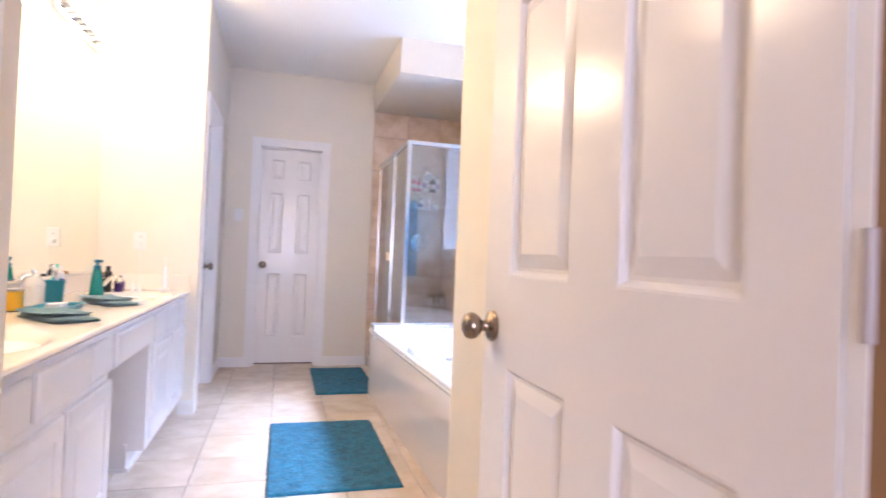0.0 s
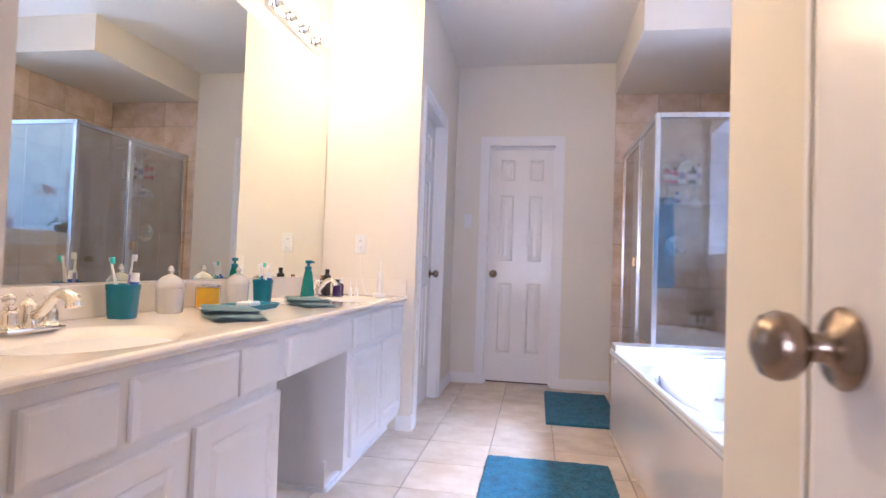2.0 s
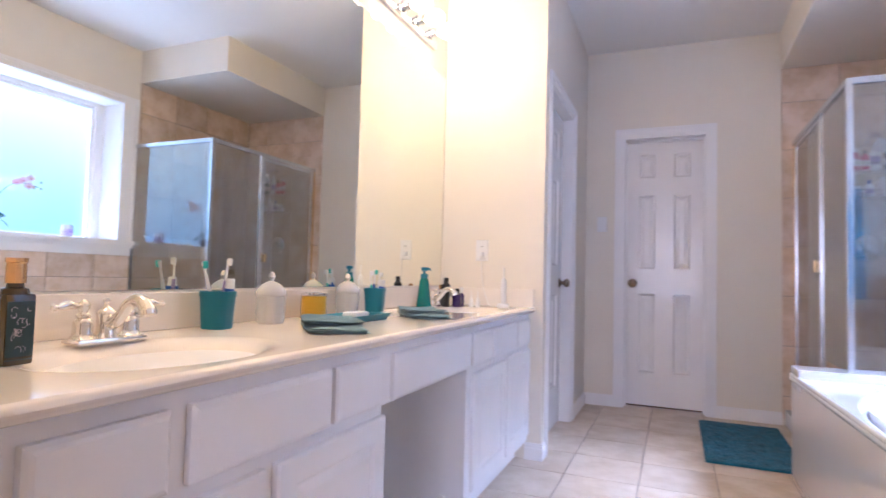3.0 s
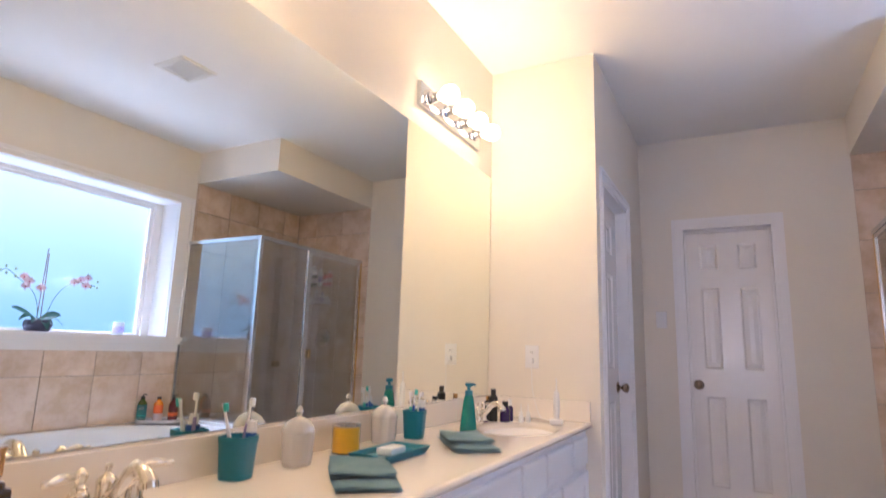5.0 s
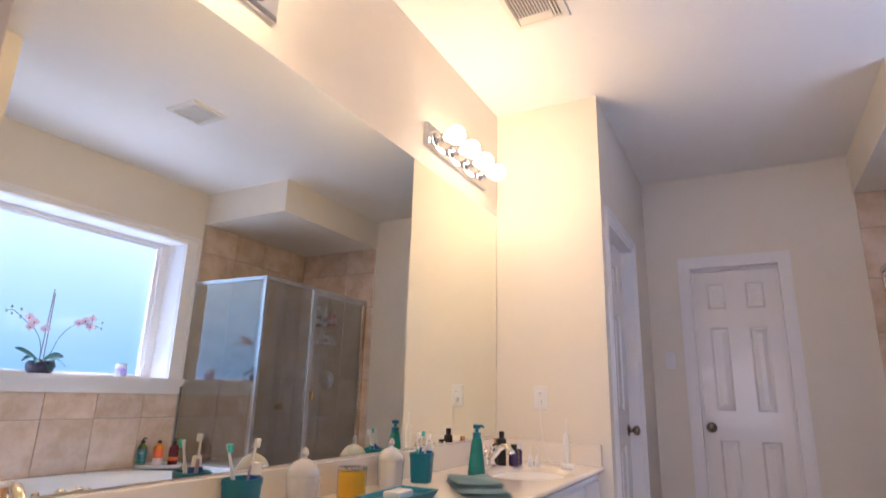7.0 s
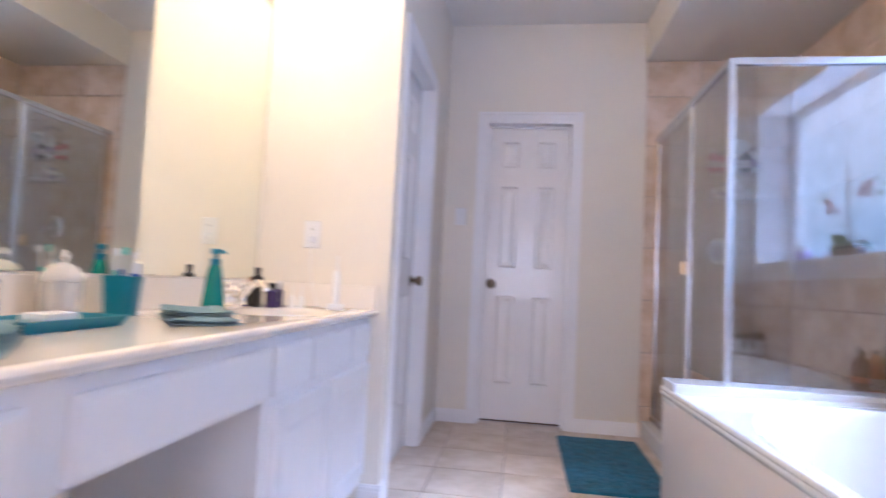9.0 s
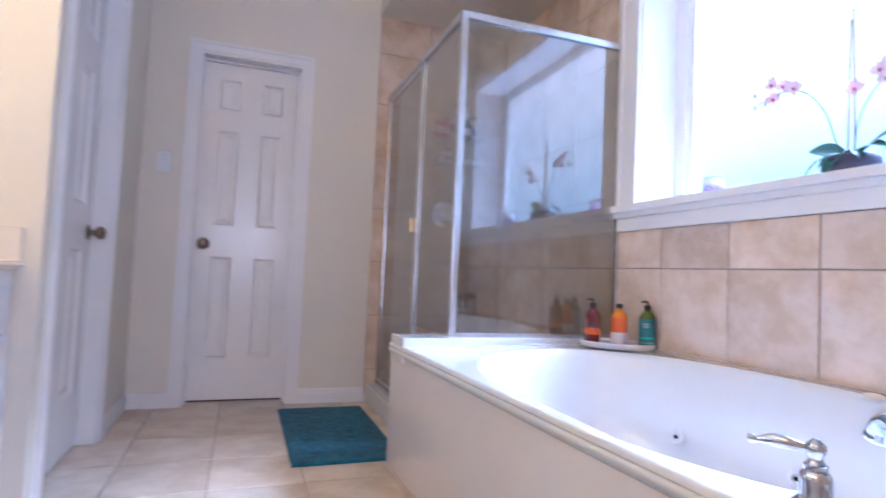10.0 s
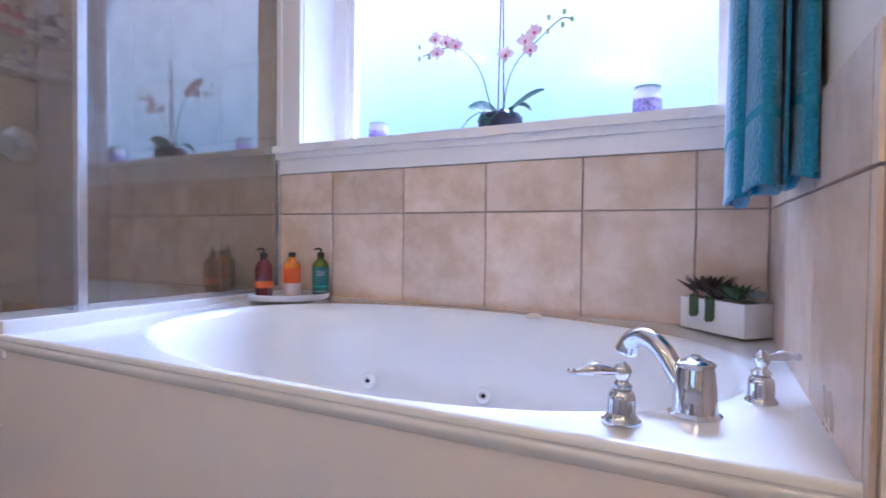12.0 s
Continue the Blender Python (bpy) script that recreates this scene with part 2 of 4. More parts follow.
def smooth_path(points, steps=6):
    """A Catmull-Rom curve through points."""
    p = [Vector(q) for q in points]
    p = [2 * p[0] - p[1]] + p + [2 * p[-1] - p[-2]]
    out = []
    for i in range(1, len(p) - 2):
        for k in range(steps):
            t = k / steps
            out.append(.5 * ((2 * p[i]) + (p[i + 1] - p[i - 1]) * t + (2 * p[i - 1] - 5 * p[i] + 4 * p[i + 1] - p[i + 2]) * t * t
                             + (3 * p[i] - p[i - 1] - 3 * p[i + 1] + p[i + 2]) * t ** 3))
    return out + [p[-2]]


def frame_of(origin, u, v):
    """The matrix that takes (along, up, out) to the world."""
    u, v = Vector(u).normalized(), Vector(v).normalized()
    n = u.cross(v)
    m = Matrix((u, v, n)).transposed().to_4x4()
    m.translation = Vector(origin)
    return m


def rings(u0, u1, v0, v1, steps, m=None, bm=None, close=True):
    """Nested rectangles: steps are (inset, height)."""
    bm = bm or bmesh.new()
    m = m or Matrix.Identity(4)
    rows = []
    for i, d in steps:
        rows.append([bm.verts.new(m @ Vector(c)) for c in ((u0 + i, v0 + i, d), (u1 - i, v0 + i, d), (u1 - i, v1 - i, d), (u0 + i, v1 - i, d))])
    for a, b in zip(rows, rows[1:]):
        for k in range(4):
            bm.faces.new((a[k], a[(k + 1) % 4], b[(k + 1) % 4], b[k]))
    if close:
        bm.faces.new(rows[-1])
    return bm


def ubox(bm, m, u0, u1, v0, v1, d0, d1):
    """A box in a wall's own axes."""
    co = [m @ Vector((u, v, d)) for d in (d0, d1) for v in (v0, v1) for u in (u0, u1)]
    vs = [bm.verts.new(c) for c in co]
    for f in ((0, 1, 3, 2), (4, 6, 7, 5), (0, 4, 5, 1), (2, 3, 7, 6), (0, 2, 6, 4), (1, 5, 7, 3)):
        bm.faces.new([vs[k] for k in f])
    return bm


def knob(parent, m, side=1, mat=None, label=""):
    """A round door knob with its rose and neck, along the out axis of m."""
    mat = mat or BRONZE
    k = part("door_knob", lathe([(.0, 0), (.033, 0), (.034, .004), (.030, .009), (.016, .013), (.012, .018), (.012, .028), (.020, .033),
                                 (.027, .042), (.029, .052), (.025, .062), (.014, .068), (0, .070)], 28), mat, parent, label or "aged brass round door knob", smooth=True)
    k.matrix_local = m
    return k


def panel_door(name, w, h, label, m, knob_u, cols=None, thick=.035):
    """A six-panel door leaf, in the axes of m: along 0..w, up 0..h, its face at 0 and its body behind."""
    d = new(name)
    d.matrix_world = m
    tagged(d, label, "door", kind=S)
    st, mid = .105 * w / .76 + .02, .125
    pw = (w - 2 * st - mid) / 2
    cols = cols or [(st, st + pw), (st + pw + mid, w - st)]
    rows = [(.24, .838), (1.022, 1.59), (1.715, h - .115)]
    bm = bmesh.new()
    I = Matrix.Identity(4)
    for a, b in ((0, cols[0][0]), (cols[0][1], cols[1][0]), (cols[1][1], w)):
        ubox(bm, I, a, b, 0, h, -thick, 0)
    zs = [0, rows[0][0], rows[0][1], rows[1][0], rows[1][1], rows[2][0], rows[2][1], h]
    for a, b in cols:
        for k in range(0, 8, 2):
            ubox(bm, I, a, b, zs[k], zs[k + 1], -thick, 0)
    part("door_frame", bm, DOORP, d)
    for a, b in cols:
        for z0, z1 in rows:
            p = rings(a, b, z0, z1, [(0, 0), (.004, -.001), (.009, -.006), (.013, -.0115), (.020, -.012), (.046, -.003), (.050, -.003)])
            rings(a, b, z0, z1, [(0, -thick), (.013, -thick + .010), (.022, -thick + .0105), (.046, -thick + .004)], bm=p)
            part("door_panel", p, DOORP, d)
    kz = .912
    knob(d, Matrix.Translation((knob_u, kz, 0)))
    return d


def casing(m, w, h, wid=.057, proud=.015, name="trim"):
    """Moulded casing round an opening 0..w by 0..h, in the axes of m."""
    bm = bmesh.new()
    for a, b, c, e in ((-wid, 0, 0, h + wid), (w, w + wid, 0, h + wid)):
        ubox(bm, m, a, b, c, e, 0, proud * .55)
    ubox(bm, m, 0, w, h, h + wid, 0, proud * .55)
    o = .018
    ubox(bm, m, -wid, -wid + o, 0, h + wid, proud * .55, proud)
    ubox(bm, m, w + wid - o, w + wid, 0, h + wid, proud * .55, proud)
    ubox(bm, m, -wid + o, w + wid - o, h + wid - o, h + wid, proud * .55, proud)
    i = .008
    ubox(bm, m, -.014, -.014 + i, 0, h + .014, proud * .55, proud * .75)
    ubox(bm, m, w + .014 - i, w + .014, 0, h + .014, proud * .55, proud * .75)
    return part(name, bm, TRIM, kind=S)


def jamb(m, w, h, depth, name="door_jamb"):
    bm = bmesh.new()
    t = .018
    ubox(bm, m, 0, t, 0, h, -depth, .002)
    ubox(bm, m, w - t, w, 0, h, -depth, .002)
    ubox(bm, m, t, w - t, h - t, h, -depth, .002)
    return part(name, bm, TRIM, kind=S)


def baseboard(m, u0, u1, h=.085):
    bm = bmesh.new()
    ubox(bm, m, u0, u1, 0, h * .72, 0, .013)
    ubox(bm, m, u0, u1, h * .72, h * .9, 0, .010)
    ubox(bm, m, u0, u1, h * .9, h, 0, .006)
    return part("baseboard", bm, TRIM, kind=S)


# ---- the shell ----
H = 2.71
XV, XL, XT, XE = -1.155, -.571, .62, 1.648
YN, YV, YR = 5.555, 1.47, 4.065

floor_slab = part("floor", blocks((-1.4, 2.0, .42, 5.8, -.12, -.006)), GROUT, kind=S)
part("floor", blocks((-2.1, 2.1, -2.4, .42, -.12, 0)), CARPET, kind=S)
part("ceiling", blocks((-2.2, 2.2, -2.5, 5.8, H, H + .1)), CEIL, kind=S)
wall("wall_west", (XV - .12, XV, YV - .12, YR + .12, 0, H))
wall("wall_southwest", (XL - .12, XL, .42, .53, 0, H), (XL - .12, XL, 1.31, YV, 0, H), (XL - .12, XL, .53, 1.31, 2.045, H), (XV, XL - .12, YV - .12, YV, 0, H))
wall("wall_return", (XV, XL, YR, YR + .12, 0, H))
wall("wall_northwest", (XL - .12, XL, YR + .12, 4.20, 0, H), (XL - .12, XL, 4.94, YN, 0, H), (XL - .12, XL, 4.20, 4.94, 2.04, H))
wall("wall_north", (XL - .12, -.30, YN, YN + .12, 0, H), (.288, 1.9, YN, YN + .12, 0, H), (-.30, .288, YN, YN + .12, 2.04, H))
WY0, WY1, WZ0, WZ1 = 2.50, 4.15, 1.155, 2.235
wall("wall_east", (XE, 1.95, 2.1, YN, 0, WZ0 - .03), (XE, 1.95, 2.1, YN, WZ1, H), (XE, 1.95, WY1, YN, WZ0 - .03, WZ1), (XE, 1.95, 2.1, WY0, WZ0 - .03, WZ1))
part("soffit", blocks((.74, XE, 4.30, YN, 2.445, H)), PAINT, kind=S)

SA, SB = Vector((XT, 2.362, 0)), Vector((XE, 2.440, 0))
bm = bmesh.new()
low = [bm.verts.new(c) for c in ((SA.x, SA.y, 0), (SB.x, SB.y, 0), (SB.x, 2.2, 0), (SA.x, 2.2, 0))]
high = [bm.verts.new(v.co + Vector((0, 0, H))) for v in low]
bm.faces.new(low)
bm.faces.new(high)
for k in range(4):
    bm.faces.new((low[k], low[(k + 1) % 4], high[(k + 1) % 4], high[k]))
bmesh.ops.recalc_face_normals(bm, faces=bm.faces)
bmesh.ops.bevel(bm, geom=[e for e in bm.edges if all(abs(v.co.x - SA.x) < .001 and abs(v.co.y - SA.y) < .001 for v in e.verts)], offset=.012, segments=3, affect="EDGES")
part("wall_south", bm, PAINT, kind=S)
wall("wall_southeast", (XT, XT + .12, .54, 1.02, 0, H), (XT, XT + .12, 1.83, 2.2, 0, H), (XT, XT + .12, 1.02, 1.83, 2.045, H))
wall("wall_entry", (-.69, -.43, .425, .53, 0, H), (.408, XT + .12, .42, .54, 0, H), (-.43, .408, .42, .54, 2.05, H))
wall("wall_bedroom", (-2.2, -.69, .42, .54, 0, H), (XT + .12, 2.2, .42, .54, 0, H), (-2.2, -2.1, -2.4, .42, 0, H), (2.1, 2.2, -2.4, .42, 0, H), (-2.2, 2.2, -2.5, -2.4, 0, H), mat=DARKROOM)
for b in ((XV - .12, XV, YR + .12, YN, 0, H),):
    wall("wall_closet", b)

# door openings: west faces east, north faces south, east faces west
WEST = lambda y, x=XL: frame_of((x, y, 0), (0, 1, 0), (0, 0, 1))
NORTH = lambda x, y=YN: frame_of((x, y, 0), (1, 0, 0), (0, 0, 1))
EAST = lambda y, x=XT: frame_of((x, y, 0), (0, -1, 0), (0, 0, 1))

# added sheet hides the sky under the door, coloured dark as the gap's shade
part("door_gap_backing", blocks((-.40, .39, 5.676, 5.70, 0, 2.2)), shader("dark gap backing", (.10, .055, .03), .9), kind=S)
casing(NORTH(-.30), .588, 2.04)
jamb(NORTH(-.30), .588, 2.04, .12)
panel_door("door_1", .56, 2.018, "closed white six-panel door with a small round knob", NORTH(-.286, 5.645) @ Matrix.Translation((0, .016, 0)), .055)
part("door_stop", blocks((-.282, -.27, 5.62, 5.645, 0, 2.02), (.258, .27, 5.62, 5.645, 0, 2.02), (-.27, .258, 5.62, 5.645, 2.008, 2.02)), TRIM, kind=S)
casing(WEST(4.20), .74, 2.04)
jamb(WEST(4.20), .74, 2.04, .12)
panel_door("door_2", .70, 2.018, "closed white six-panel closet door set back in its jamb", WEST(4.22, XL - .07) @ Matrix.Translation((0, .008, 0)), .645)
casing(WEST(.53), .78, 2.045)
jamb(WEST(.53), .78, 2.045, .12)
panel_door("door_3", .74, 2.02, "closed white six-panel door beside the entry", WEST(.55, XL - .012) @ Matrix.Translation((0, .008, 0)), .68)
part("strike_plate", blocks((XL - .01, XL + .0035, 1.292, 1.300, .875, .945)), BRONZE, kind=S)
casing(EAST(1.83), .81, 2.045, wid=.075)
jamb(EAST(1.83), .81, 2.045, .12)
panel_door("door_4", .77, 2.02, "closed white door behind the open entry door", EAST(1.81, XT + .02) @ Matrix.Translation((0, .008, 0)), .70)
LEAFM = frame_of((.388, 1.375, .008), (0, -1, 0), (0, 0, 1))
entry = panel_door("door_5", .834, 2.03, "open white six-panel entry door with a brass knob", LEAFM, .052, [(.130, .374), (.508, .733)])


def hinge(m):
    bm = bmesh.new()
    ubox(bm, m, -.035, .035, -.044, .044, 0, .003)
    tube([m @ Vector((0, -.046, .006)), m @ Vector((0, .046, .006))], .006, 8, bm)
    part("door_hinge", bm, shader("painted hinge", (.42, .37, .36), .5), kind=S)


hinge(frame_of((.398, .522, 1.055), (0, -1, 0), (0, 0, 1)))
hinge(frame_of((XT - .004, 1.815, 1.07), (0, -1, 0), (0, 0, 1)))
part("door_jamb", blocks((.39, .408, .520, .5395, 0, 2.05), (-.43, -.412, .42, .54, 0, 2.05)), TRIM, kind=S)
part("door_jamb", blocks((.392, .408, .42, .520, 0, 2.05)), DARKROOM, kind=S)

baseboard(NORTH(0), XL, -.357)
baseboard(NORTH(0), .345, .745)
baseboard(WEST(0), 4.997, 5.542)
baseboard(WEST(0), YR, 4.143)
baseboard(NORTH(0, YR), -.655, XL + .013)
baseboard(WEST(0), 1.367, YV)

# ---- window ----
win = new("window_1")
tagged(win, "deep-set frosted picture window with white frame above the tub", "window", kind=S)
bm = bmesh.new()
for b in ((1.86, 1.90, WY0, WY1, WZ1 - .05, WZ1), (1.86, 1.90, WY0, WY1, WZ0, WZ0 + .022), (1.86, 1.90, WY0, WY0 + .10, WZ0 + .022, WZ1 - .05), (1.86, 1.90, WY1 - .10, WY1, WZ0 + .022, WZ1 - .05)):
    block(bm, *b, bevel=.003)
for b in ((1.845, 1.86, WY0, WY0 + .07, WZ0, WZ1), (1.845, 1.86, WY1 - .07, WY1, WZ0, WZ1), (1.845, 1.86, WY0 + .07, WY1 - .07, WZ1 - .03, WZ1)):
    block(bm, *b)
part("window_frame", bm, TRIM, win)
pane = part("pane", blocks((1.876, 1.882, WY0 + .09, WY1 - .09, WZ0 + .015, WZ1 - .045)), FROST, win, "frosted pane")
pane.visible_shadow = False
bm = blocks((XE - .055, 1.86, WY0 - .0, WY1, WZ0 - .03, WZ0), bevel=.0)
block(bm, XE - .055, XE, WY1, WY1 + .17, WZ0 - .03, WZ0)
block(bm, XE - .035, XE, WY0, WY1 + .155, WZ0 - .055, WZ0 - .03)
part("window_sill", bm, TRIM, win)
part("apron", blocks((XE - .02, XE, 2.452, WY1 + .15, 1.04, WZ0 - .055)), TRIM, win)
bm = blocks((XE - .02, XE, WY1, WY1 + .13, WZ0, WZ1 + .06), (XE - .02, XE, WY0, WY1, WZ1, WZ1 + .06), (XE - .02, XE, 2.45, WY0, WZ0, WZ1 + .06))
block(bm, XE - .028, XE - .02, WY1 + .10, WY1 + .13, WZ0, WZ1 + .06)
block(bm, XE - .028, XE - .02, 2.45, WY1 + .10, WZ1 + .035, WZ1 + .06)
part("window_casing", bm, TRIM, win)
part("window_reveal", blocks((XE, 1.86, WY1 - .004, WY1 - .0005, WZ0, WZ1), (XE, 1.86, WY0 + .0005, WY0 + .004, WZ0, WZ1), (XE, 1.86, WY0 + .004, WY1 - .004, WZ1 - .004, WZ1 - .0005)), TRIM, win)
part("backdrop", blocks((9.0, 9.01, -45, 50, -6.0, 40.0)), SKYGLOW, kind=S)

# ---- mirror and lights ----
mir = thing("mirror", "large frameless wall mirror above the double vanity", "mirror", (XV, 0, 0))
bm = blocks((.001, .006, YV + .015, YR - .022, .893, 2.072))
part("mirror_glass", bm, MIRROR, mir)


def light_bar(y0, y1):
    """A mirrored bar with four lit globe bulbs on chrome cups."""
    L = thing("vanity_light", "chrome vanity light bar with four lit globe bulbs", "light", (XV, y0, 2.17), group="vanity lights")
    part("light_plate", rings(0, y1 - y0, 0, .112, [(0, 0), (0, .018), (.006, .024), (.012, .026)], frame_of((0, 0, 0), (0, 1, 0), (0, 0, 1))), CHROME, L)
    for k in range(4):
        y = (k + .5) * (y1 - y0) / 4
        cup = part("bulb_cup", lathe([(0, 0), (.027, 0), (.030, .006), (.022, .016), (.022, .038), (.018, .042)], 20), CHROME, L, smooth=True)
        cup.matrix_local = Matrix.Translation((.026, y, .056)) @ pose(0, 0, 0, 0, 90, 0)
        b = part("bulb", lathe([(.012, 0), (.016, .012), (.030, .026), (.040, .045), (.0425, .062), (.036, .084), (.022, .097), (0, .102)], 20), BULB, L, "lit warm globe bulb", smooth=True)
        b.matrix_local = Matrix.Translation((.062, y, .056)) @ pose(0, 0, 0, 0, 90, 0)
        b.visible_shadow = False
        lamp = new("bulb_lamp", bpy.data.lights.new("bulb_lamp", "POINT"))
        lamp.data.energy, lamp.data.shadow_soft_size, lamp.data.color = BULB_POWER, .036, BULB_TINT
        lamp.location = (XV + .122, y0 + y, 2.226)


light_bar(3.22, 3.86)
light_bar(1.66, 2.30)


def vent_at(x0, x1, y0, y1, label, back):
    v = thing("ceiling_vent", label, "vent", ((x0 + x1) / 2, (y0 + y1) / 2, H))
    a, b = (x1 - x0) / 2, (y1 - y0) / 2
    m = frame_of((0, 0, 0), (1, 0, 0), (0, -1, 0))
    part("vent_frame", rings(-a, a, -b, b, [(0, 0), (.004, .008), (.028, .012), (.034, .006), (.034, -.0)], m, close=False), VENTP, v)
    part("vent_back", blocks((-a + .034, a - .034, -b + .034, b - .034, -.002, -.0005)), back, v)
    return v, a - .034, b - .034


def supply_vent(x0, x1, y0, y1):
    """Curved blades along the long side, two deeper ones at one edge, and sloped plates at both ends."""
    # the flat back is coloured dim to give the shade of a duct
    v, a, b = vent_at(x0, x1, y0, y1, "cream painted ceiling air vent with fine louvres", shader("painted duct shade", (.26, .23, .19), .8))
    for k in range(11):
        s = part("vent_slat", blocks((-.0040, .0040, -b + .042, b - .048, -.0011, .0011)), VENTP, v)
        s.matrix_local = pose(-a + .012 + k * (2 * a - .050) / 10, 0, -.008, 0, -32, 0)
    for x in (a - .024, a - .009):
        s = part("vent_slat", blocks((-.0075, .0075, -b + .002, b - .002, -.0011, .0011)), VENTP, v)
        s.matrix_local = pose(x, 0, -.009, 0, 50, 0)
    for y, tilt in ((-b + .021, 14), (b - .024, -14)):
        s = part("end_plate", blocks((-a + .001, a - .034, -.020, .020, -.0011, .0011)), VENTP, v)
        s.matrix_local = pose(0, y, -.009, tilt, 0, 0)
    for x in (-.027, .003):
        part("damper_lever", blocks((x - .003, x + .003, -b + .004, -b + .030, -.022, -.012), bevel=.001), VENTP, v)


def exhaust_grille(x0, x1, y0, y1):
    v, a, b = vent_at(x0, x1, y0, y1, "square white ceiling exhaust grille", VENTP)
    for k in range(13):
        s = part("vent_slat", blocks((-a + .001, a - .001, -.0058, .0058, -.0011, .0011)), CEIL, v)
        s.matrix_local = pose(0, -b + .008 + k * (2 * b - .016) / 12, -.007, 18, 0, 0)


supply_vent(-.757, -.505, 3.022, 3.345)
exhaust_grille(.355, .61, 3.12, 3.365)


def plate(name, label, m, outlet=True):
    d = new(name)
    d.matrix_world = m
    tagged(d, label, "outlet" if outlet else "switch")
    part("cover_plate", rings(-.036, .036, -.058, .058, [(0, 0), (0, .003), (.003, .006)]), WHITEP, d)
    if outlet:
        for s in (-.021, .021):
            part("socket", rings(-.015, .015, s - .014, s + .014, [(0, .006), (.002, .008)]), WHITEP, d)
            for u in (-.006, .004):
                # thin dark plate coloured as the slot's shade; nothing is cut in
                part("slot", rings(u, u + .002, s - .004, s + .006, [(0, .0083), (.0003, .0085)]), DARK, d)
        part("plug", blocks((-.012, .012, -.033, -.010, .0085, .028), bevel=.003), CERAMIC, d, "grey white charger plug")
    else:
        part("toggle", blocks((-.005, .005, -.004, .012, .006, .017), bevel=.0015), WHITEP, d)
        part("screw", lathe([(0, .006), (.003, .006), (.003, .0072), (0, .0075)], 8, at=(0, .03, 0)), ALU, d)
    return d


plate("wall_outlet", "white double socket with a charger plugged in", NORTH(-.914, YR) @ Matrix.Translation((0, 1.092, 0)))
plate("light_switch", "white toggle light switch on the beige wall", NORTH(-.45) @ Matrix.Translation((0, 1.374, 0)), False)

# ---- vanity ----
CT, CF, XF = .79, -.612, -.645
van = thing("vanity_cabinet", "long white double vanity cabinet with drawers and a knee space", "cabinet", (0, 0, 0))
TK, ZB = -.722, .095
bm = blocks((XV + .03, XF, 2.46, 3.112, .60, .765))
part("base_rail", bm, CABP, van)
part("carcass", blocks((XV + .002, XF, YV + .002, 2.46, ZB, .765)), CABP, van, "white painted carcass")
part("carcass", blocks((XV + .002, XF, 3.112, YR - .002, ZB, .765)), CABP, van, "white painted carcass")
for y0, y1 in ((YV + .002, 2.455), (3.118, YR - .002)):
    part("toe_kick", blocks((XV + .02, TK, y0, y1, 0, ZB)), CABP, van)
part("toe_moulding", blocks((TK, TK + .014, 3.105, YR - .002, 0, .018), (TK - .012, TK + .002, 3.100, 3.118, 0, .13), (XV + .02, TK, 3.100, 3.110, 0, .018)), CABP, van)
part("knee_back", blocks((XV + .003, XV + .02, 2.46, 3.112, 0, .60)), PAINT, van, "beige wall inside the knee space")


def front(name, y0, y1, z0, z1, raised):
    m = frame_of((XF, 0, 0), (0, 1, 0), (0, 0, 1))
    if raised:
        st = [(0, 0), (0, .014), (.005, .019), (.055, .019), (.062, .011), (.068, .011), (.085, .018), (.09, .018)]
    else:
        st = [(0, 0), (0, .012), (.006, .017), (.012, .019), (.013, .019)]
    part(name, rings(y0, y1, z0, z1, st, m), CABP, van)


for y0, y1 in ((1.565, 1.775), (1.815, 2.205), (2.222, 2.428), (2.508, 3.120), (3.150, 3.395), (3.415, 3.775), (3.795, 4.035)):
    front("drawer_front", y0, y1, .607, .733, False)
for y0, y1 in ((1.585, 1.995), (2.028, 2.455), (3.165, 3.590), (3.620, 4.035)):
    front("cabinet_door", y0, y1, .135, .578, True)

top = thing("countertop", "cream cultured marble vanity top with two oval sinks", "countertop", (0, 0, 0))


def top_with_sinks():
    """The slab between its edges, with two oval bowls let into it."""
    bm = bmesh.new()
    spans = ((YV + .002, 2.84, 1.93), (2.84, YR - .002, 3.65))
    x0, x1, n = XV + .002, CF - .012, 48
    for y0, y1, cy in spans:
        cx, ax, ay = -.835, .155, .215
        def edge(a):
            c, s = math.cos(a), math.sin(a)
            k = min(((x1 - cx) / c) if c > 1e-6 else 1e9, ((x0 - cx) / c) if c < -1e-6 else 1e9, ((y1 - cy) / s) if s > 1e-6 else 1e9, ((y0 - cy) / s) if s < -1e-6 else 1e9)
            return cx + c * k, cy + s * k
        angs = sorted([6.28318 * k / n for k in range(n)] + [math.atan2(y - cy, x - cx) % 6.28318 for x in (x0, x1) for y in (y0, y1)])
        rows = [[bm.verts.new((*edge(a), CT)) for a in angs]]
        for f, z in ((1.24, 0), (1.15, -.0015), (1.07, -.006), (1.0, -.015), (.92, -.032), (.82, -.055), (.68, -.082), (.48, -.104), (.25, -.115), (.10, -.118)):
            rows.append([bm.verts.new((cx + ax * f * math.cos(a), cy + ay * f * math.sin(a), CT + z)) for a in angs])
        for a, b in zip(rows, rows[1:]):
            for k in range(len(angs)):
                j = (k + 1) % len(angs)
                bm.faces.new((a[k], a[j], b[j], b[k]))
        bm.faces.new(rows[-1])
    return bm


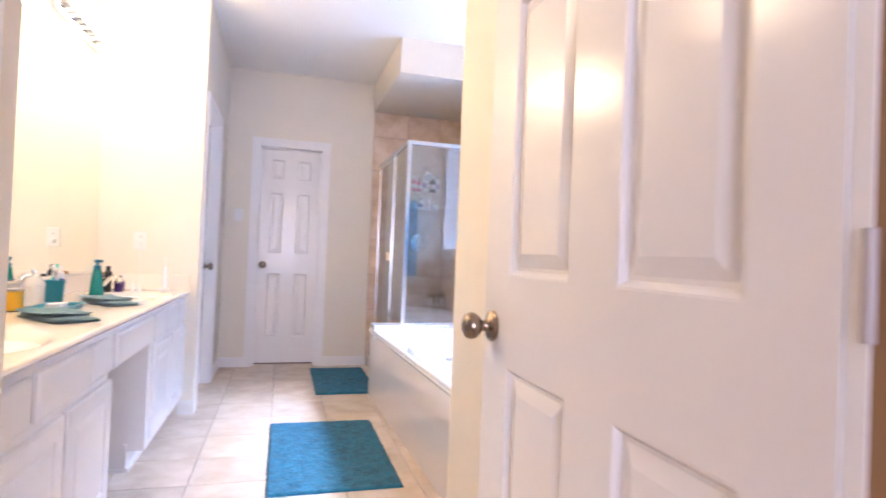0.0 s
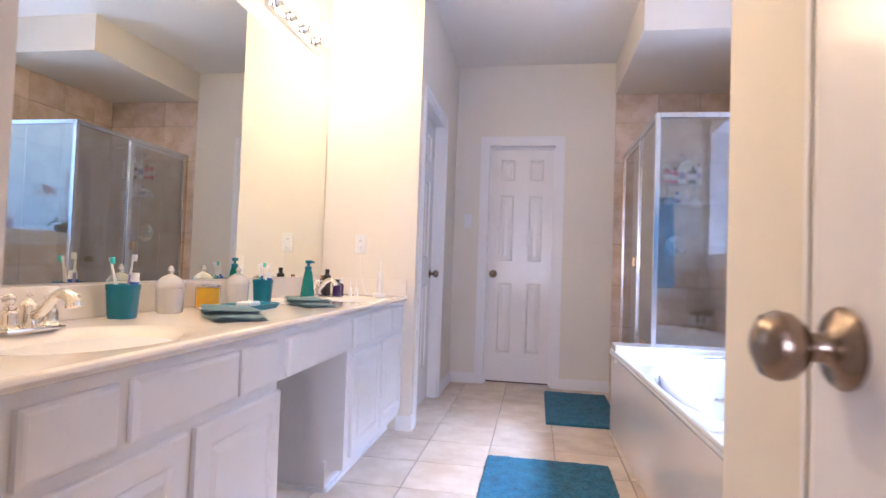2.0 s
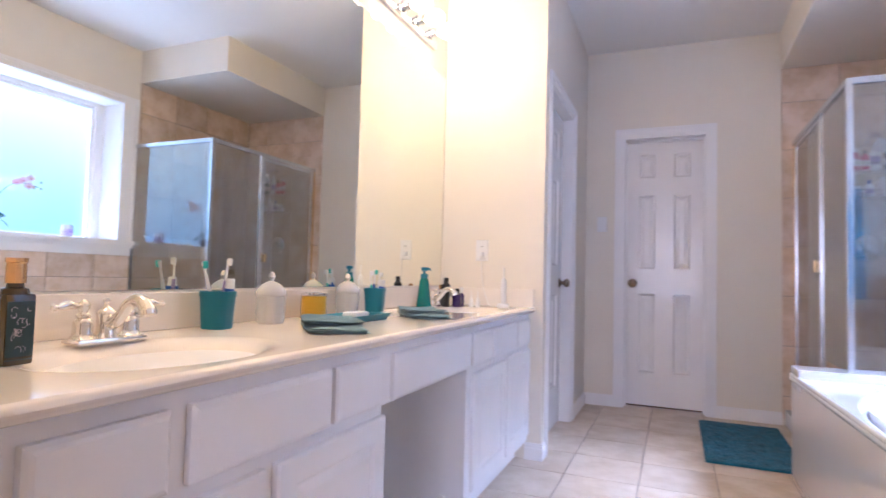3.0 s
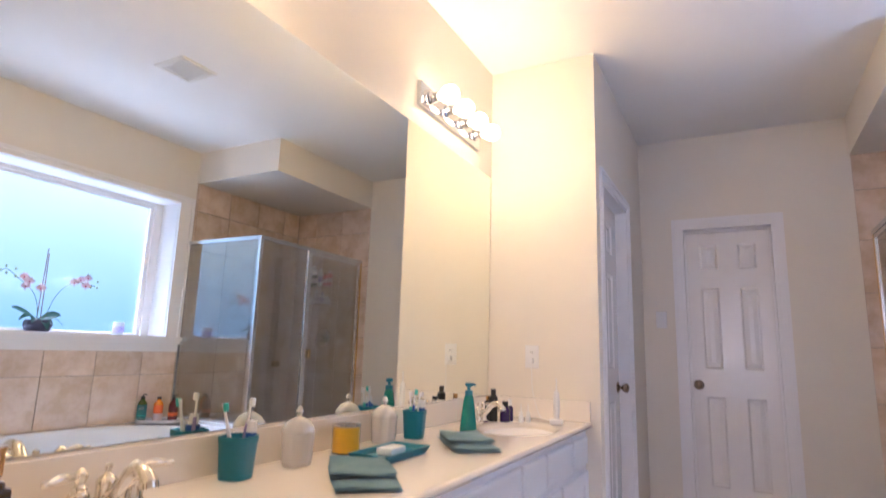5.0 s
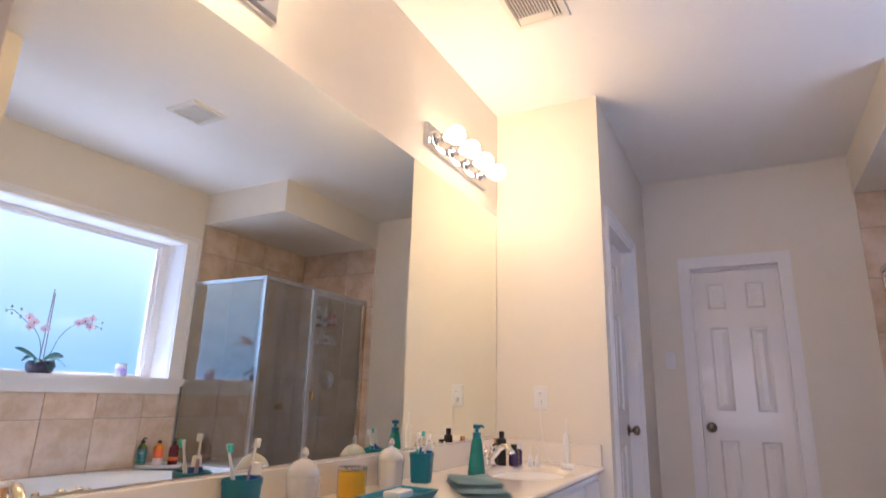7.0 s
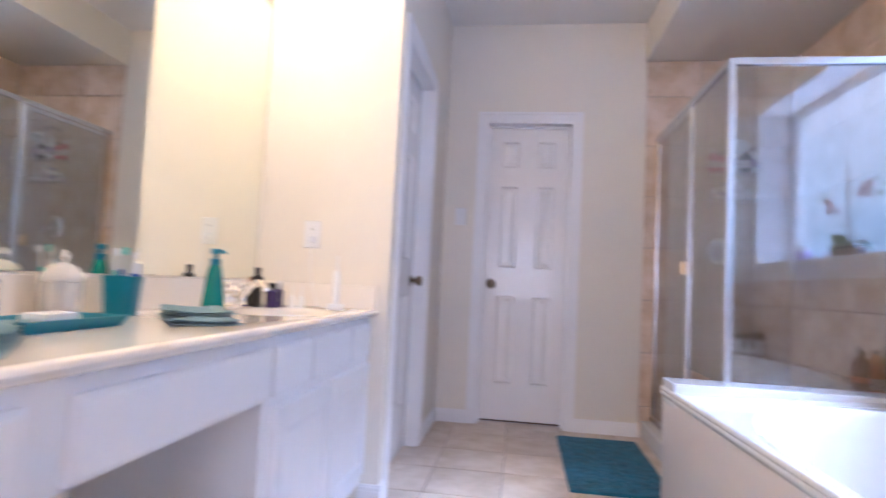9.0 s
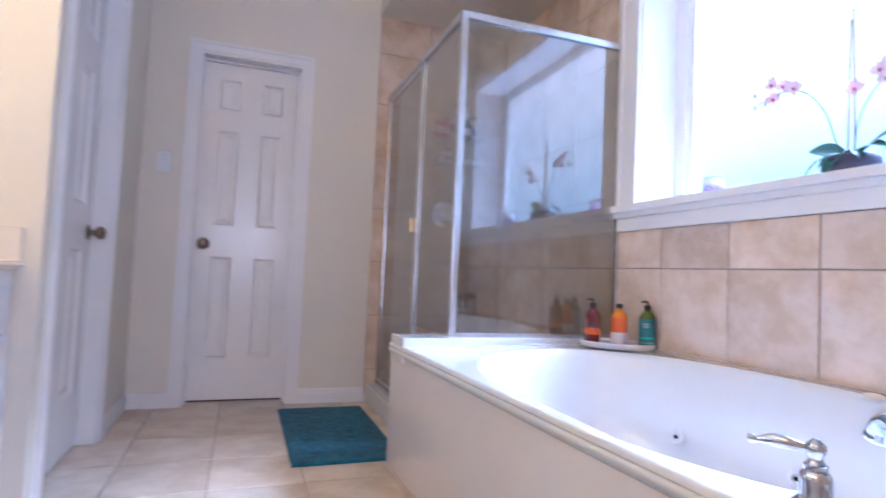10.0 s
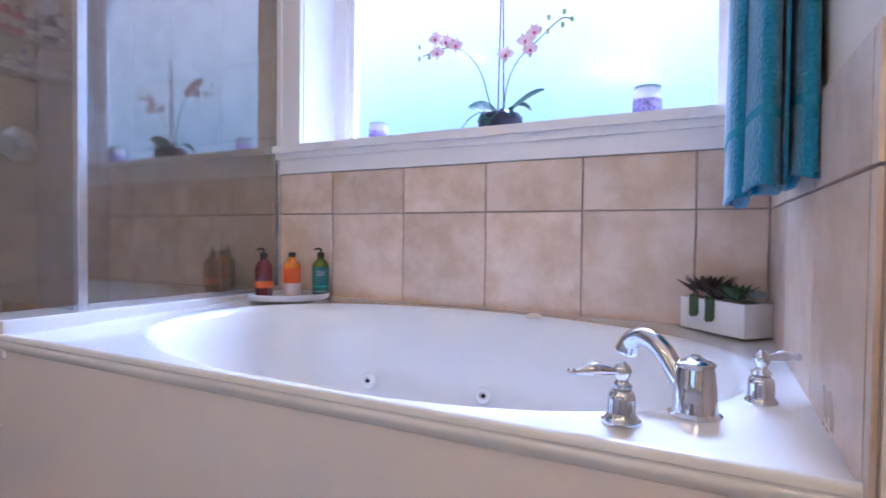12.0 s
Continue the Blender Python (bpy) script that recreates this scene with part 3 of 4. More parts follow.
part("slab", top_with_sinks(), MARBLE, top, smooth=True)
prof = [(-.012, CT), (-.004, CT - .001), (.002, CT - .005), (.004, CT - .011), (.0, CT - .017), (-.006, CT - .020), (-.008, CT - .024), (-.012, CT - .027), (-.034, CT - .027)]
bm = bmesh.new()
ra, rb = [[bm.verts.new((CF + dx, y, z)) for dx, z in prof] for y in (YV + .002, YR - .002)]
for k in range(len(prof) - 1):
    bm.faces.new((ra[k], ra[k + 1], rb[k + 1], rb[k]))
part("front_edge", bm, MARBLE, top, "rounded front edge", smooth=True)
part("backsplash", blocks((XV + .002, XV + .022, YV + .002, YR - .024, CT, CT + .098), bevel=.004), MARBLE, top)
part("sidesplash", blocks((XV + .002, CF - .005, YR - .023, YR - .002, CT, CT + .098), bevel=.004), MARBLE, top)
for cy in (1.93, 3.65):
    part("drain", lathe([(0, 0), (.022, 0), (.022, .003), (.016, .005), (0, .004)], 20, at=(-.835, cy, CT - .1425)), CHROME, top, smooth=True)


def handle_set(bm, x, y, z0, s, swing):
    """A flared valve with its lever."""
    lathe([(r * s, h * s) for r, h in ((0, 0), (.0285, 0), (.0285, .004), (.025, .006), (.0235, .009), (.0215, .011), (.0200, .016), (.0198, .034), (.0190, .040), (.0160, .045), (.0125, .0475), (.0150, .050), (.0150, .054), (.0115, .056), (.0090, .060), (.0092, .064), (.0125, .069), (.0135, .075), (.0115, .081), (.0065, .085), (.0050, .087), (.0030, .0885), (0, .089))], 24, bm, (x, y, z0))
    c, t = math.cos(swing), math.sin(swing)
    z = z0 + .074 * s
    rows = ((.008, 0, .0055), (.016, .0, .0058), (.026, .001, .0080), (.040, .003, .0100), (.052, .002, .0085), (.062, .0, .0052), (.068, -.001, .0042), (.071, -.001, .0060), (.075, -.001, .0070), (.079, -.001, .0058), (.081, -.001, .0020))
    tube([(x + c * r * s, y + t * r * s, z + h * s) for r, h, _ in rows], [w * s for _, _, w in rows], 14, bm)


def sink_faucet(x, y):
    F = thing("sink_faucet", "polished two-handle centerset sink faucet", "faucet", (x, y, CT), group="sink faucets")
    part("base_plate", blocks((-.026, .026, -.078, .078, 0, .012), bevel=.005), NICKEL, F, smooth=True)
    for sgn, nm in ((-1, "handle"), (1, "handle")):
        bm = bmesh.new()
        handle_set(bm, 0, sgn * .052, .010, .92, -1.35 if sgn < 0 else 1.35)
        part(nm, bm, NICKEL, F, smooth=True)
    bm = lathe([(0, 0), (.024, 0), (.022, .006), (.0185, .012), (.0175, .045), (.019, .048), (.019, .052), (.014, .058), (.0065, .063), (.0045, .069), (.0075, .074), (.0065, .080), (0, .083)], 20, at=(-.004, 0, .01))
    way = smooth_path([(.004, 0, .040), (.022, 0, .042), (.044, 0, .062), (.066, 0, .086), (.090, 0, .092), (.110, 0, .078), (.116, 0, .062)])
    tube(way, [.0125 + .0035 * max(0, (k - 22) / 14) if k < len(way) - 5 else .0175 for k in range(len(way))], 14, bm)
    part("spout", bm, NICKEL, F, smooth=True)


sink_faucet(-1.02, 1.95)
sink_faucet(-1.03, 3.66)


def tumbler(at, brushes):
    c = thing("toothbrush_cup", "square teal plastic cup holding toothbrushes", "cup", (*at, CT), 12, group="toothbrush cups")
    bm = bmesh.new()
    rows = []
    for w, z in ((.032, 0), (.034, .002), (.0388, .084), (.0405, .087), (.0405, .100), (.0375, .1005), (.0365, .085), (.031, .006)):
        row = []
        for k in range(24):
            a = 6.28318 * (k + .5) / 24
            cx, sx = math.cos(a), math.sin(a)
            p = (abs(cx) ** 4 + abs(sx) ** 4) ** -.25
            row.append(bm.verts.new((w * p * cx, w * p * sx, z)))
        rows.append(row)
    for a, b in zip(rows, rows[1:]):
        for k in range(24):
            bm.faces.new((a[k], a[(k + 1) % 24], b[(k + 1) % 24], b[k]))
    bm.faces.new(rows[0])
    bm.faces.new(rows[-1])
    part("cup_body", bm, TEALP, c, smooth=True)
    for dx, dy, tx, ty, mat, tip, ln in brushes:
        b = thing("toothbrush", "white toothbrush with coloured grip leaning in the cup" if tip is not BLUEP else "tube of toothpaste standing in the cup", "toothbrush", (at[0] + dx, at[1] + dy, CT + .012), 0)
        if tip is BLUEP:
            part("tube_body", tube([(0, 0, 0), (tx * .3, ty * .3, .06), (tx * .5, ty * .5, .095)], [.005, .016, .018], 14, flat=.7), BLUEP, b, smooth=True)
            part("tube_cap", tube([(tx * .5, ty * .5, .095), (tx * .6, ty * .6, .122)], [.013, .011], 14), WHITEP, b)
            continue
        part("grip", tube([(0, 0, 0), (tx * .35, ty * .35, ln * .4), (tx * .62, ty * .62, ln * .66)], [.005, .006, .0045], 10), mat, b, smooth=True)
        part("neck", tube([(tx * .62, ty * .62, ln * .66), (tx * .85, ty * .85, ln * .86), (tx, ty, ln)], [.004, .003, .005], 8), WHITEP, b, smooth=True)
        part("bristles", tube([(tx * .93 + .006, ty * .93, ln * .90), (tx + .007, ty, ln * 1.01)], .0065, 8), tip, b)


tumbler((-1.06, 2.293), ((.0, -.006, -.01, -.040, WHITEP, AQUA, .165), (0, .01, .01, .012, LILAC, WHITEP, .175), (.012, .018, .01, .01, BLUEP, BLUEP, .1)))
tumbler((-1.045, 3.115), ((0, -.02, 0, -.02, AQUA, WHITEP, .155), (-.01, 0, .01, -.005, BLUEP, AQUA, .16), (.012, .018, .01, .01, BLUEP, BLUEP, .1), (.0, .005, .012, .012, WHITEP, WHITEP, .15)))


def crystal_jar(x, y):
    j = thing("crystal_jar", "cut clear glass jar with a domed finial lid", "jar", (x, y, CT), group="crystal jars")
    def ribbed(prof, n=40, amp=.035):
        bm = lathe(prof, n)
        for v in bm.verts:
            a = math.atan2(v.co.y, v.co.x)
            f = 1 + amp * math.cos(a * 10) * (.6 + .4 * math.cos(v.co.z * 420))
            v.co.x *= f
            v.co.y *= f
        return bm
    part("jar_body", ribbed([(0, 0), (.036, 0), (.039, .003), (.040, .012), (.0415, .030), (.043, .055), (.0435, .074), (.042, .082), (.039, .082), (.0395, .06), (.036, .014), (0, .010)]), CRYSTAL, j, smooth=True)
    part("jar_lid", ribbed([(.045, .083), (.046, .088), (.042, .100), (.031, .116), (.016, .125), (.007, .128), (.006, .133), (.011, .140), (.008, .150), (.003, .156), (0, .157)], amp=.02), CRYSTAL, j, smooth=True)


crystal_jar(-1.055, 2.50)
crystal_jar(-1.07, 2.95)

can = thing("candle_jar", "glass candle jar filled with yellow wax and a steel lid", "candle", (-1.06, 2.725, CT))
part("wax", lathe([(0, .004), (.040, .004), (.041, .008), (.041, .077), (0, .078)], 28), YELLOW, can, smooth=True)
part("jar_glass", lathe([(0, 0), (.042, 0), (.0435, .003), (.0435, .080), (.0425, .080), (.0425, .004)], 28), CLEAR, can, smooth=True).visible_shadow = False
part("lid", lathe([(0, .081), (.0445, .081), (.045, .083), (.0445, .0875), (.020, .089), (0, .089)], 28), NICKEL, can, smooth=True)

dish = thing("soap_dish", "rectangular teal plastic soap dish with a soap bar", "dish", (-.915, 2.76, CT), 92)
part("dish_body", rings(-.130, .130, -.068, .068, [(.012, 0), (0, .022), (.004, .022), (.016, .008), (.02, .008)]), TEALP, dish)
sp = thing("soap_bar", "white rounded bar of soap in the teal dish", "soap", (-.915, 2.76, CT + .0085), 92)
part("soap_body", blocks((-.045, .045, -.028, .028, 0, .022), bevel=.009), CERAMIC, sp, smooth=True)


def folded_cloth(at, turn, seed):
    rnd = random.Random(seed)
    c = thing("washcloth", "folded grey teal washcloth lying on the vanity top", "cloth", (*at, CT), turn, group="washcloths")
    for k in range(6):
        n, a = 18, .150 - .007 * (k % 2)
        x0, y0 = -a + rnd.uniform(-.011, .009), rnd.uniform(-.006, .006)
        bm = bmesh.new()
        rows = []
        z = .001 + k * .0047
        ln = (2 * a if k < 3 else 2 * a * .74)
        for i in range(n + 1):
            u = i / n
            x = x0 + ln * u
            row = []
            for j in range(9):
                v = j / 8
                y = y0 + (-.075 + .15 * v) * (1 + .05 * math.sin(u * 3 + k))
                h = z + .0030 * math.sin(u * 7 + .3 * k) * math.sin(v * 5 + seed) + (.0025 if k > 2 else 0) * math.exp(-((u - .02) / .1) ** 2)
                row.append((x + .004 * math.sin(v * 5 + k), y, max(h, .0004)))
            rows.append(row)
        grids = []
        for dz in (0, .0040):
            grids.append([[bm.verts.new((p[0], p[1], p[2] + dz * (1 if 0 < j < 8 and 0 < i < n else .55) + (0 if dz else (0 if 0 < j < 8 and 0 < i < n else .0015)))) for j, p in enumerate(r)] for i, r in enumerate(rows)])
        for g in grids:
            for i in range(n):
                for j in range(8):
                    bm.faces.new((g[i][j], g[i + 1][j], g[i + 1][j + 1], g[i][j + 1]))
        a0, b0 = grids
        rim = [(i, 0) for i in range(n)] + [(n, j) for j in range(8)] + [(i, 8) for i in range(n, 0, -1)] + [(0, j) for j in range(8, 0, -1)]
        for p, q in zip(rim, rim[1:] + rim[:1]):
            bm.faces.new((a0[p[0]][p[1]], a0[q[0]][q[1]], b0[q[0]][q[1]], b0[p[0]][p[1]]))
        part("cloth_fold", bm, TEALC, c, smooth=True)


folded_cloth((-.81, 2.468), -49, 1)
folded_cloth((-.815, 3.09), -52, 2)

dp = thing("soap_dispenser", "tall sea green tapered soap pump bottle", "soap dispenser", (-.955, 3.392, CT), 0)
part("bottle_body", lathe([(0, 0), (.033, 0), (.035, .004), (.032, .035), (.025, .094), (.020, .132), (.015, .144), (.0, .145)], 28), DISPP, dp, smooth=True)
bm = lathe([(0, .143), (.0160, .143), (.0165, .162), (.0068, .164), (.0068, .176), (.0155, .178), (.0155, .192), (0, .194)], 20)
tube([(0, 0, .186), (.010, .022, .187), (.014, .034, .181)], [.006, .005, .004], 10, bm)
part("pump", bm, TEALP, dp, smooth=True)

lo = thing("lotion_bottle", "olive glass bottle with a dark label and copper cap", "bottle", (-.888, 1.694, CT), 2)
part("bottle_body", blocks((-.018, .018, -.023, .023, 0, .112), bevel=.006), OLIVE, lo, smooth=True)
part("bottle_shoulder", lathe([(.020, .111), (.018, .119), (.012, .122), (.011, .130), (0, .130)], 20, squash=1.0), OLIVE, lo, smooth=True)
part("bottle_cap", lathe([(0, .128), (.014, .128), (.014, .153), (.0130, .159), (.0150, .161), (.0150, .168), (0, .169)], 20), COPPER, lo, smooth=True)
part("bottle_label", blocks((.0180, .0188, -.0205, .0205, .014, .100), (.0180, .0188, -.0205, .0205, .0085, .0105)), LABELD, lo)
bm = bmesh.new()
rnd = random.Random(12)
for k in range(17):
    cy, cz, rr, a0 = rnd.uniform(-.012, .012), rnd.uniform(.022, .092), rnd.uniform(.003, .006), rnd.uniform(0, 6)
    tube([(.0192, cy + rr * math.cos(a0 + .6 * q), cz + rr * 1.2 * math.sin(a0 + .6 * q)) for q in range(6)], .0004, 4, bm)
part("label_print", bm, LABELW, lo)


def perfume(x, y, r, h, body, cap, label, cap_h=.02):
    p = thing("perfume_bottle", label, "bottle", (x, y, CT))
    part("bottle_body", lathe([(0, 0), (r * .95, 0), (r, .004), (r, h - .01), (r * .5, h), (0, h)], 18), body, p, smooth=True)
    part("bottle_cap", lathe([(0, h), (r * .55, h), (r * .6, h + cap_h), (0, h + cap_h + .002)], 14), cap, p, smooth=True)


perfume(-1.01, 3.785, .021, .122, BLACKP, BLACKP, "tall black spray bottle by the second sink", .025)
perfume(-.960, 3.81, .024, .070, PURPLE, BLACKP, "small deep purple perfume bottle", .022)
perfume(-.955, 3.86, .016, .070, PURPLE, CERAMIC, "slim violet bottle with a pale cap", .03)
perfume(-1.06, 3.84, .020, .09, BLACKP, COPPER, "dark bottle with a copper collar", .02)
for x, y in ((-.89, 3.835), (-.862, 3.855)):
    b = thing("brush_head", "white replacement toothbrush head on its peg", "toothbrush", (x, y, CT), group="brush heads")
    part("head_base", lathe([(0, 0), (.012, 0), (.012, .02), (.008, .045), (.003, .05), (.002, .085), (0, .086)], 12), WHITEP, b, smooth=True)
eb = thing("electric_toothbrush", "white electric toothbrush standing on its charger", "toothbrush", (-.73, 3.87, CT), 15)
part("charger", blocks((-.03, .03, -.024, .024, 0, .024), bevel=.006), WHITEP, eb, smooth=True)
part("handle", lathe([(0, .022), (.012, .022), (.0145, .06), (.015, .11), (.012, .145), (.005, .152), (0, .152)], 18), WHITEP, eb, smooth=True)
part("brush", lathe([(0, .15), (.0045, .15), (.003, .19), (.0045, .205), (0, .207)], 10), WHITEP, eb, smooth=True)
bm = tube(smooth_path([(-.914, YR - .03, 1.07), (-.905, YR - .035, 1.02), (-.90, YR - .03, .92), (-.86, YR - .035, .80), (-.80, YR - .07, .794), (-.75, YR - .18, .794)]), .002, 6)
part("charger_cable", bm, WHITEP, thing("charger_cable", "thin white charger cable hanging from the socket", "cable"), smooth=True)

sc = thing("bathroom_scale", "black bathroom scale pushed under the knee space", "scale", (-.83, 2.62, 0), 0)
part("scale_body", blocks((-.13, .13, -.12, .14, .012, .035), bevel=.006), BLACKP, sc)
for x, y in ((-.11, -.10), (.08, -.10), (.08, .09), (-.11, .09)):
    part("foot", blocks((x, x + .03, y, y + .03, 0, .012)), BLACKP, sc)

# ---- tub ----
DZ = .502
tub = thing("bathtub", "white acrylic whirlpool bathtub in a painted surround", "bathtub")


def deck_z(x):
    """The deck falls slightly towards the room."""
    return .498 + (x - .62) * .036


def front_x(y):
    return .612 + (4.43 - y) * .028


def tub_shell():
    bm = bmesh.new()
    cx, cy, ax, ay, n = 1.118, 3.29, .447, .80, 72
    y0, y1, x1 = 2.375, 4.25, XE - .001
    def edge(a):
        c, s = math.cos(a), math.sin(a)
        best = 1e9
        for k in range(400):
            r = .3 + k * .005
            x, y = cx + c * r, cy + s * r
            if x > x1 or y > y1 or y < 2.362 + (x - XT) * .0759 or x < front_x(y) + .012:
                best = r
                break
        return cx + c * best, cy + s * best
    corners = [(x1, y1), (front_x(y1) + .012, y1), (front_x(2.37) + .012, 2.366), (x1, 2.439)]
    angs = sorted([6.28318 * k / n for k in range(n)] + [math.atan2(y - cy, x - cx) % 6.28318 for x, y in corners])
    rows = [[bm.verts.new((*edge(a), DZ)) for a in angs]]
    for v in rows[0]:
        v.co.z = deck_z(v.co.x)
    def oval(a):
        return (abs(math.cos(a)) ** 2.3 + abs(math.sin(a)) ** 2.3) ** (-1 / 2.3)
    for f, z in ((1.04, 0), (1.015, .003), (1.0, -.002), (.975, -.02), (.94, -.09), (.89, -.22), (.83, -.32), (.74, -.365), (.55, -.38), (.2, -.385)):
        rows.append([bm.verts.new((cx + ax * f * oval(a) * math.cos(a), cy + ay * f * oval(a) * math.sin(a), deck_z(cx + ax * f * math.cos(a)) + z)) for a in angs])
    for a, b in zip(rows, rows[1:]):
        for k in range(len(angs)):
            j = (k + 1) % len(angs)
            bm.faces.new((a[k], a[j], b[j], b[k]))
    bm.faces.new(rows[-1])
    return bm


part("tub_shell", tub_shell(), ACRYL, tub, "glossy white basin and deck", smooth=True)
bm = bmesh.new()
ends = []
for y in (2.362, 4.43):
    x = front_x(y)
    ends.append([bm.verts.new((x + dx, y, z)) for dx, z in ((.014, DZ - .004), (.011, DZ + .004), (.004, DZ + .007), (-.004, DZ + .005), (-.0085, DZ - .001), (-.009, DZ - .008), (-.0058, DZ - .012), (-.0060, DZ - .015), (-.0090, DZ - .018), (-.0098, DZ - .023), (-.0070, DZ - .029), (-.0020, DZ - .038), (.003, DZ - .042))])
for k in range(len(ends[0]) - 1):
    bm.faces.new((ends[0][k], ends[0][k + 1], ends[1][k + 1], ends[1][k]))
bm.faces.new(ends[0])
bm.faces.new(ends[1])
part("front_moulding", bm, ACRYL, tub, "rounded glossy front moulding", smooth=True)
bm = bmesh.new()
a = [(front_x(2.362) + .002, 2.362), (front_x(4.43) + .002, 4.43), (.76, 4.43), (.76, 2.372)]
lo_, hi_ = [bm.verts.new((*p, 0)) for p in a], [bm.verts.new((*p, DZ - .03)) for p in a]
for k in range(4):
    bm.faces.new((lo_[k], lo_[(k + 1) % 4], hi_[(k + 1) % 4], hi_[k]))
part("apron", bm, shader("glossy white apron", (.76, .70, .67), .09, second=(.73, .67, .64), size=3, coat=.4), tub, "smooth glossy white apron")
part("shower_ledge", blocks((.612, XE - .001, 4.25, 4.43, DZ - .06, .545), bevel=.005), ACRYL, tub)
part("ledge_end", blocks((.76, XE - .001, 4.40, 4.43, 0, DZ - .06)), TILE, tub)
def jet(x, y, z, toward):
    p = Vector((x, y, z))
    n = (Vector(toward) - p).normalized()
    j = part("tub_jet", lathe([(0, 0), (.026, 0), (.028, .004), (.024, .010), (.012, .011), (.010, .004), (0, .004)], 20), CERAMIC, tub, smooth=True)
    m = Matrix.Translation(p) @ n.to_track_quat("Z", "Y").to_matrix().to_4x4()
    j.matrix_basis = m
    # raised dark plug: its colour plays the shade of an open jet
    q = part("jet_hole_shade", lathe([(0, .0045), (.0060, .0045), (.0060, .0118), (0, .0121)], 12), DARK, tub, "dark plug standing in for the shade of the jet opening")
    q.matrix_basis = m


for x, y, z in ((1.42, 3.63, .285), (1.43, 3.20, .295), (.81, 3.0, .29), (.81, 3.6, .29)):
    jet(x, y, z, (1.118, y, z + .1))


part("air_button", lathe([(0, 0), (.026, 0), (.027, .004), (.023, .010), (.016, .013), (0, .014)], 24, at=(1.545, 3.085, .531)), shader("cream plastic cap", (.70, .62, .52), .3), tub, "cream air control cap", smooth=True)

tf = thing("tub_faucet", "polished chrome roman tub faucet with two lever handles", "faucet", (0, 0, .504))
for nm, x, y, swing in (("handle", .758, 2.660, 2.15), ("handle", .970, 2.472, -.75)):
    bm = bmesh.new()
    handle_set(bm, x, y, 0, 1.06, swing)
    part(nm, bm, CHROME, tf, smooth=True)
bm = lathe([(0, 0), (.040, 0), (.0415, .002), (.0415, .004), (.038, .007), (.0355, .009), (.0350, .012), (.0290, .074), (.0275, .0775), (.0275, .079), (.0305, .0805), (.0305, .083), (.0295, .0845), (.024, .0875), (.017, .0893), (.0165, .0905), (.0115, .0925), (.0095, .0945), (.008, .0965), (0, .0975)], 32, at=(.850, 2.565, 0))
sx, sy = .55, .835
tube(smooth_path([(.850 + sx * r, 2.565 + sy * r, z) for r, z in ((.010, .038), (.034, .058), (.058, .086), (.085, .104), (.112, .108), (.136, .096), (.146, .076))]), [.017] * 18 + [.0165] * 10 + [.017, .017, .0172, .0175, .018, .0185, .019, .0205, .0205], 18, bm)
part("spout", bm, CHROME, tf, "curved chrome spout", smooth=True)


def pump_bottle(x, y, z, body, bands, label, cap_flip=False):
    """A round-shouldered bottle; bands are (foot, top, material, how far proud)."""
    b = thing("lotion_bottle", label, "bottle", (x, y, z), -35)
    part("bottle_body", lathe([(0, 0), (.030, 0), (.0325, .003), (.0325, .104), (.0315, .114), (.027, .126), (.019, .136), (.0135, .140), (.0125, .149), (0, .149)], 28), body, b, smooth=True)
    for z0, z1, mat, out in bands:
        part("bottle_label", lathe([(.0328, z0), (.0328 + out, z0 + .0004), (.0328 + out, z1 - .0004), (.0328, z1)], 28), mat, b)
    bm = lathe([(0, .149), (.0145, .149), (.0145, .164), (.0125, .167), (.006, .168), (0, .169)], 18)
    if not cap_flip:
        tube([(0, 0, .166), (0, 0, .180), (-.008, .0, .183), (-.026, 0, .179)], [.0045, .0045, .005, .003], 8, bm)
    part("pump" if not cap_flip else "bottle_cap", bm, BLACKP, b, smooth=True)
    return b


tray = thing("bottle_tray", "white ceramic quarter-round tray on the tub deck", "tray", (1.505, 4.085, .530), -45)
bm = lathe([(0, 0), (.150, 0), (.156, .006), (.160, .024), (.156, .024), (.150, .017), (0, .016)], 40)
for v in bm.verts:
    v.co.y *= .70
part("tray_body", bm, CERAMIC, tray, smooth=True)
red = pump_bottle(1.412, 4.125, .5465, AMBER, ((.034, .058, LABELO, .0004), (.060, .0615, COPPER, .0003)), "dark red lotion pump bottle with an orange band")
pump_bottle(1.505, 4.07, .5465, ORANGE, ((.050, .108, LABELO, .0004), (.002, .048, LABELW, .0012)), "orange shower gel bottle with a pink and white label", True)
pump_bottle(1.592, 4.00, .5465, GREENB, ((.006, .110, LABELT, .0003), (.030, .036, AQUA, .0006), (.012, .014, LABELW, .0006)), "green lotion pump bottle with a teal label")
bm = bmesh.new()
rnd = random.Random(5)
for k in range(14):
    a, zz, rr = radians(135 + rnd.uniform(-45, 55)) + radians(35), rnd.uniform(.072, .098), rnd.uniform(.002, .005)
    tube([(.0333 * math.cos(a + rr * 20 * math.cos(.9 * q)), .0333 * math.sin(a + rr * 20 * math.cos(.9 * q)), zz + rr * math.sin(.9 * q)) for q in range(6)], .0005, 4, bm)
part("label_print", bm, COPPER, red, "copper coloured printed emblem")

words = bpy.data.curves.new("label_words", "FONT")
words.body, words.size, words.align_x, words.extrude, words.space_line = "stress\nrelief", .0135, "CENTER", .0002, .85
ob = new("label_words", words)
ob.data.materials.append(LABELW)
ob.location, ob.rotation_euler = (1.592 - .0350 * .75, 4.00 - .0350 * .66, .5465 + .088), (radians(90), 0, radians(-48.6))
tagged(ob, "pale words printed on the teal bottle label", "lettering")

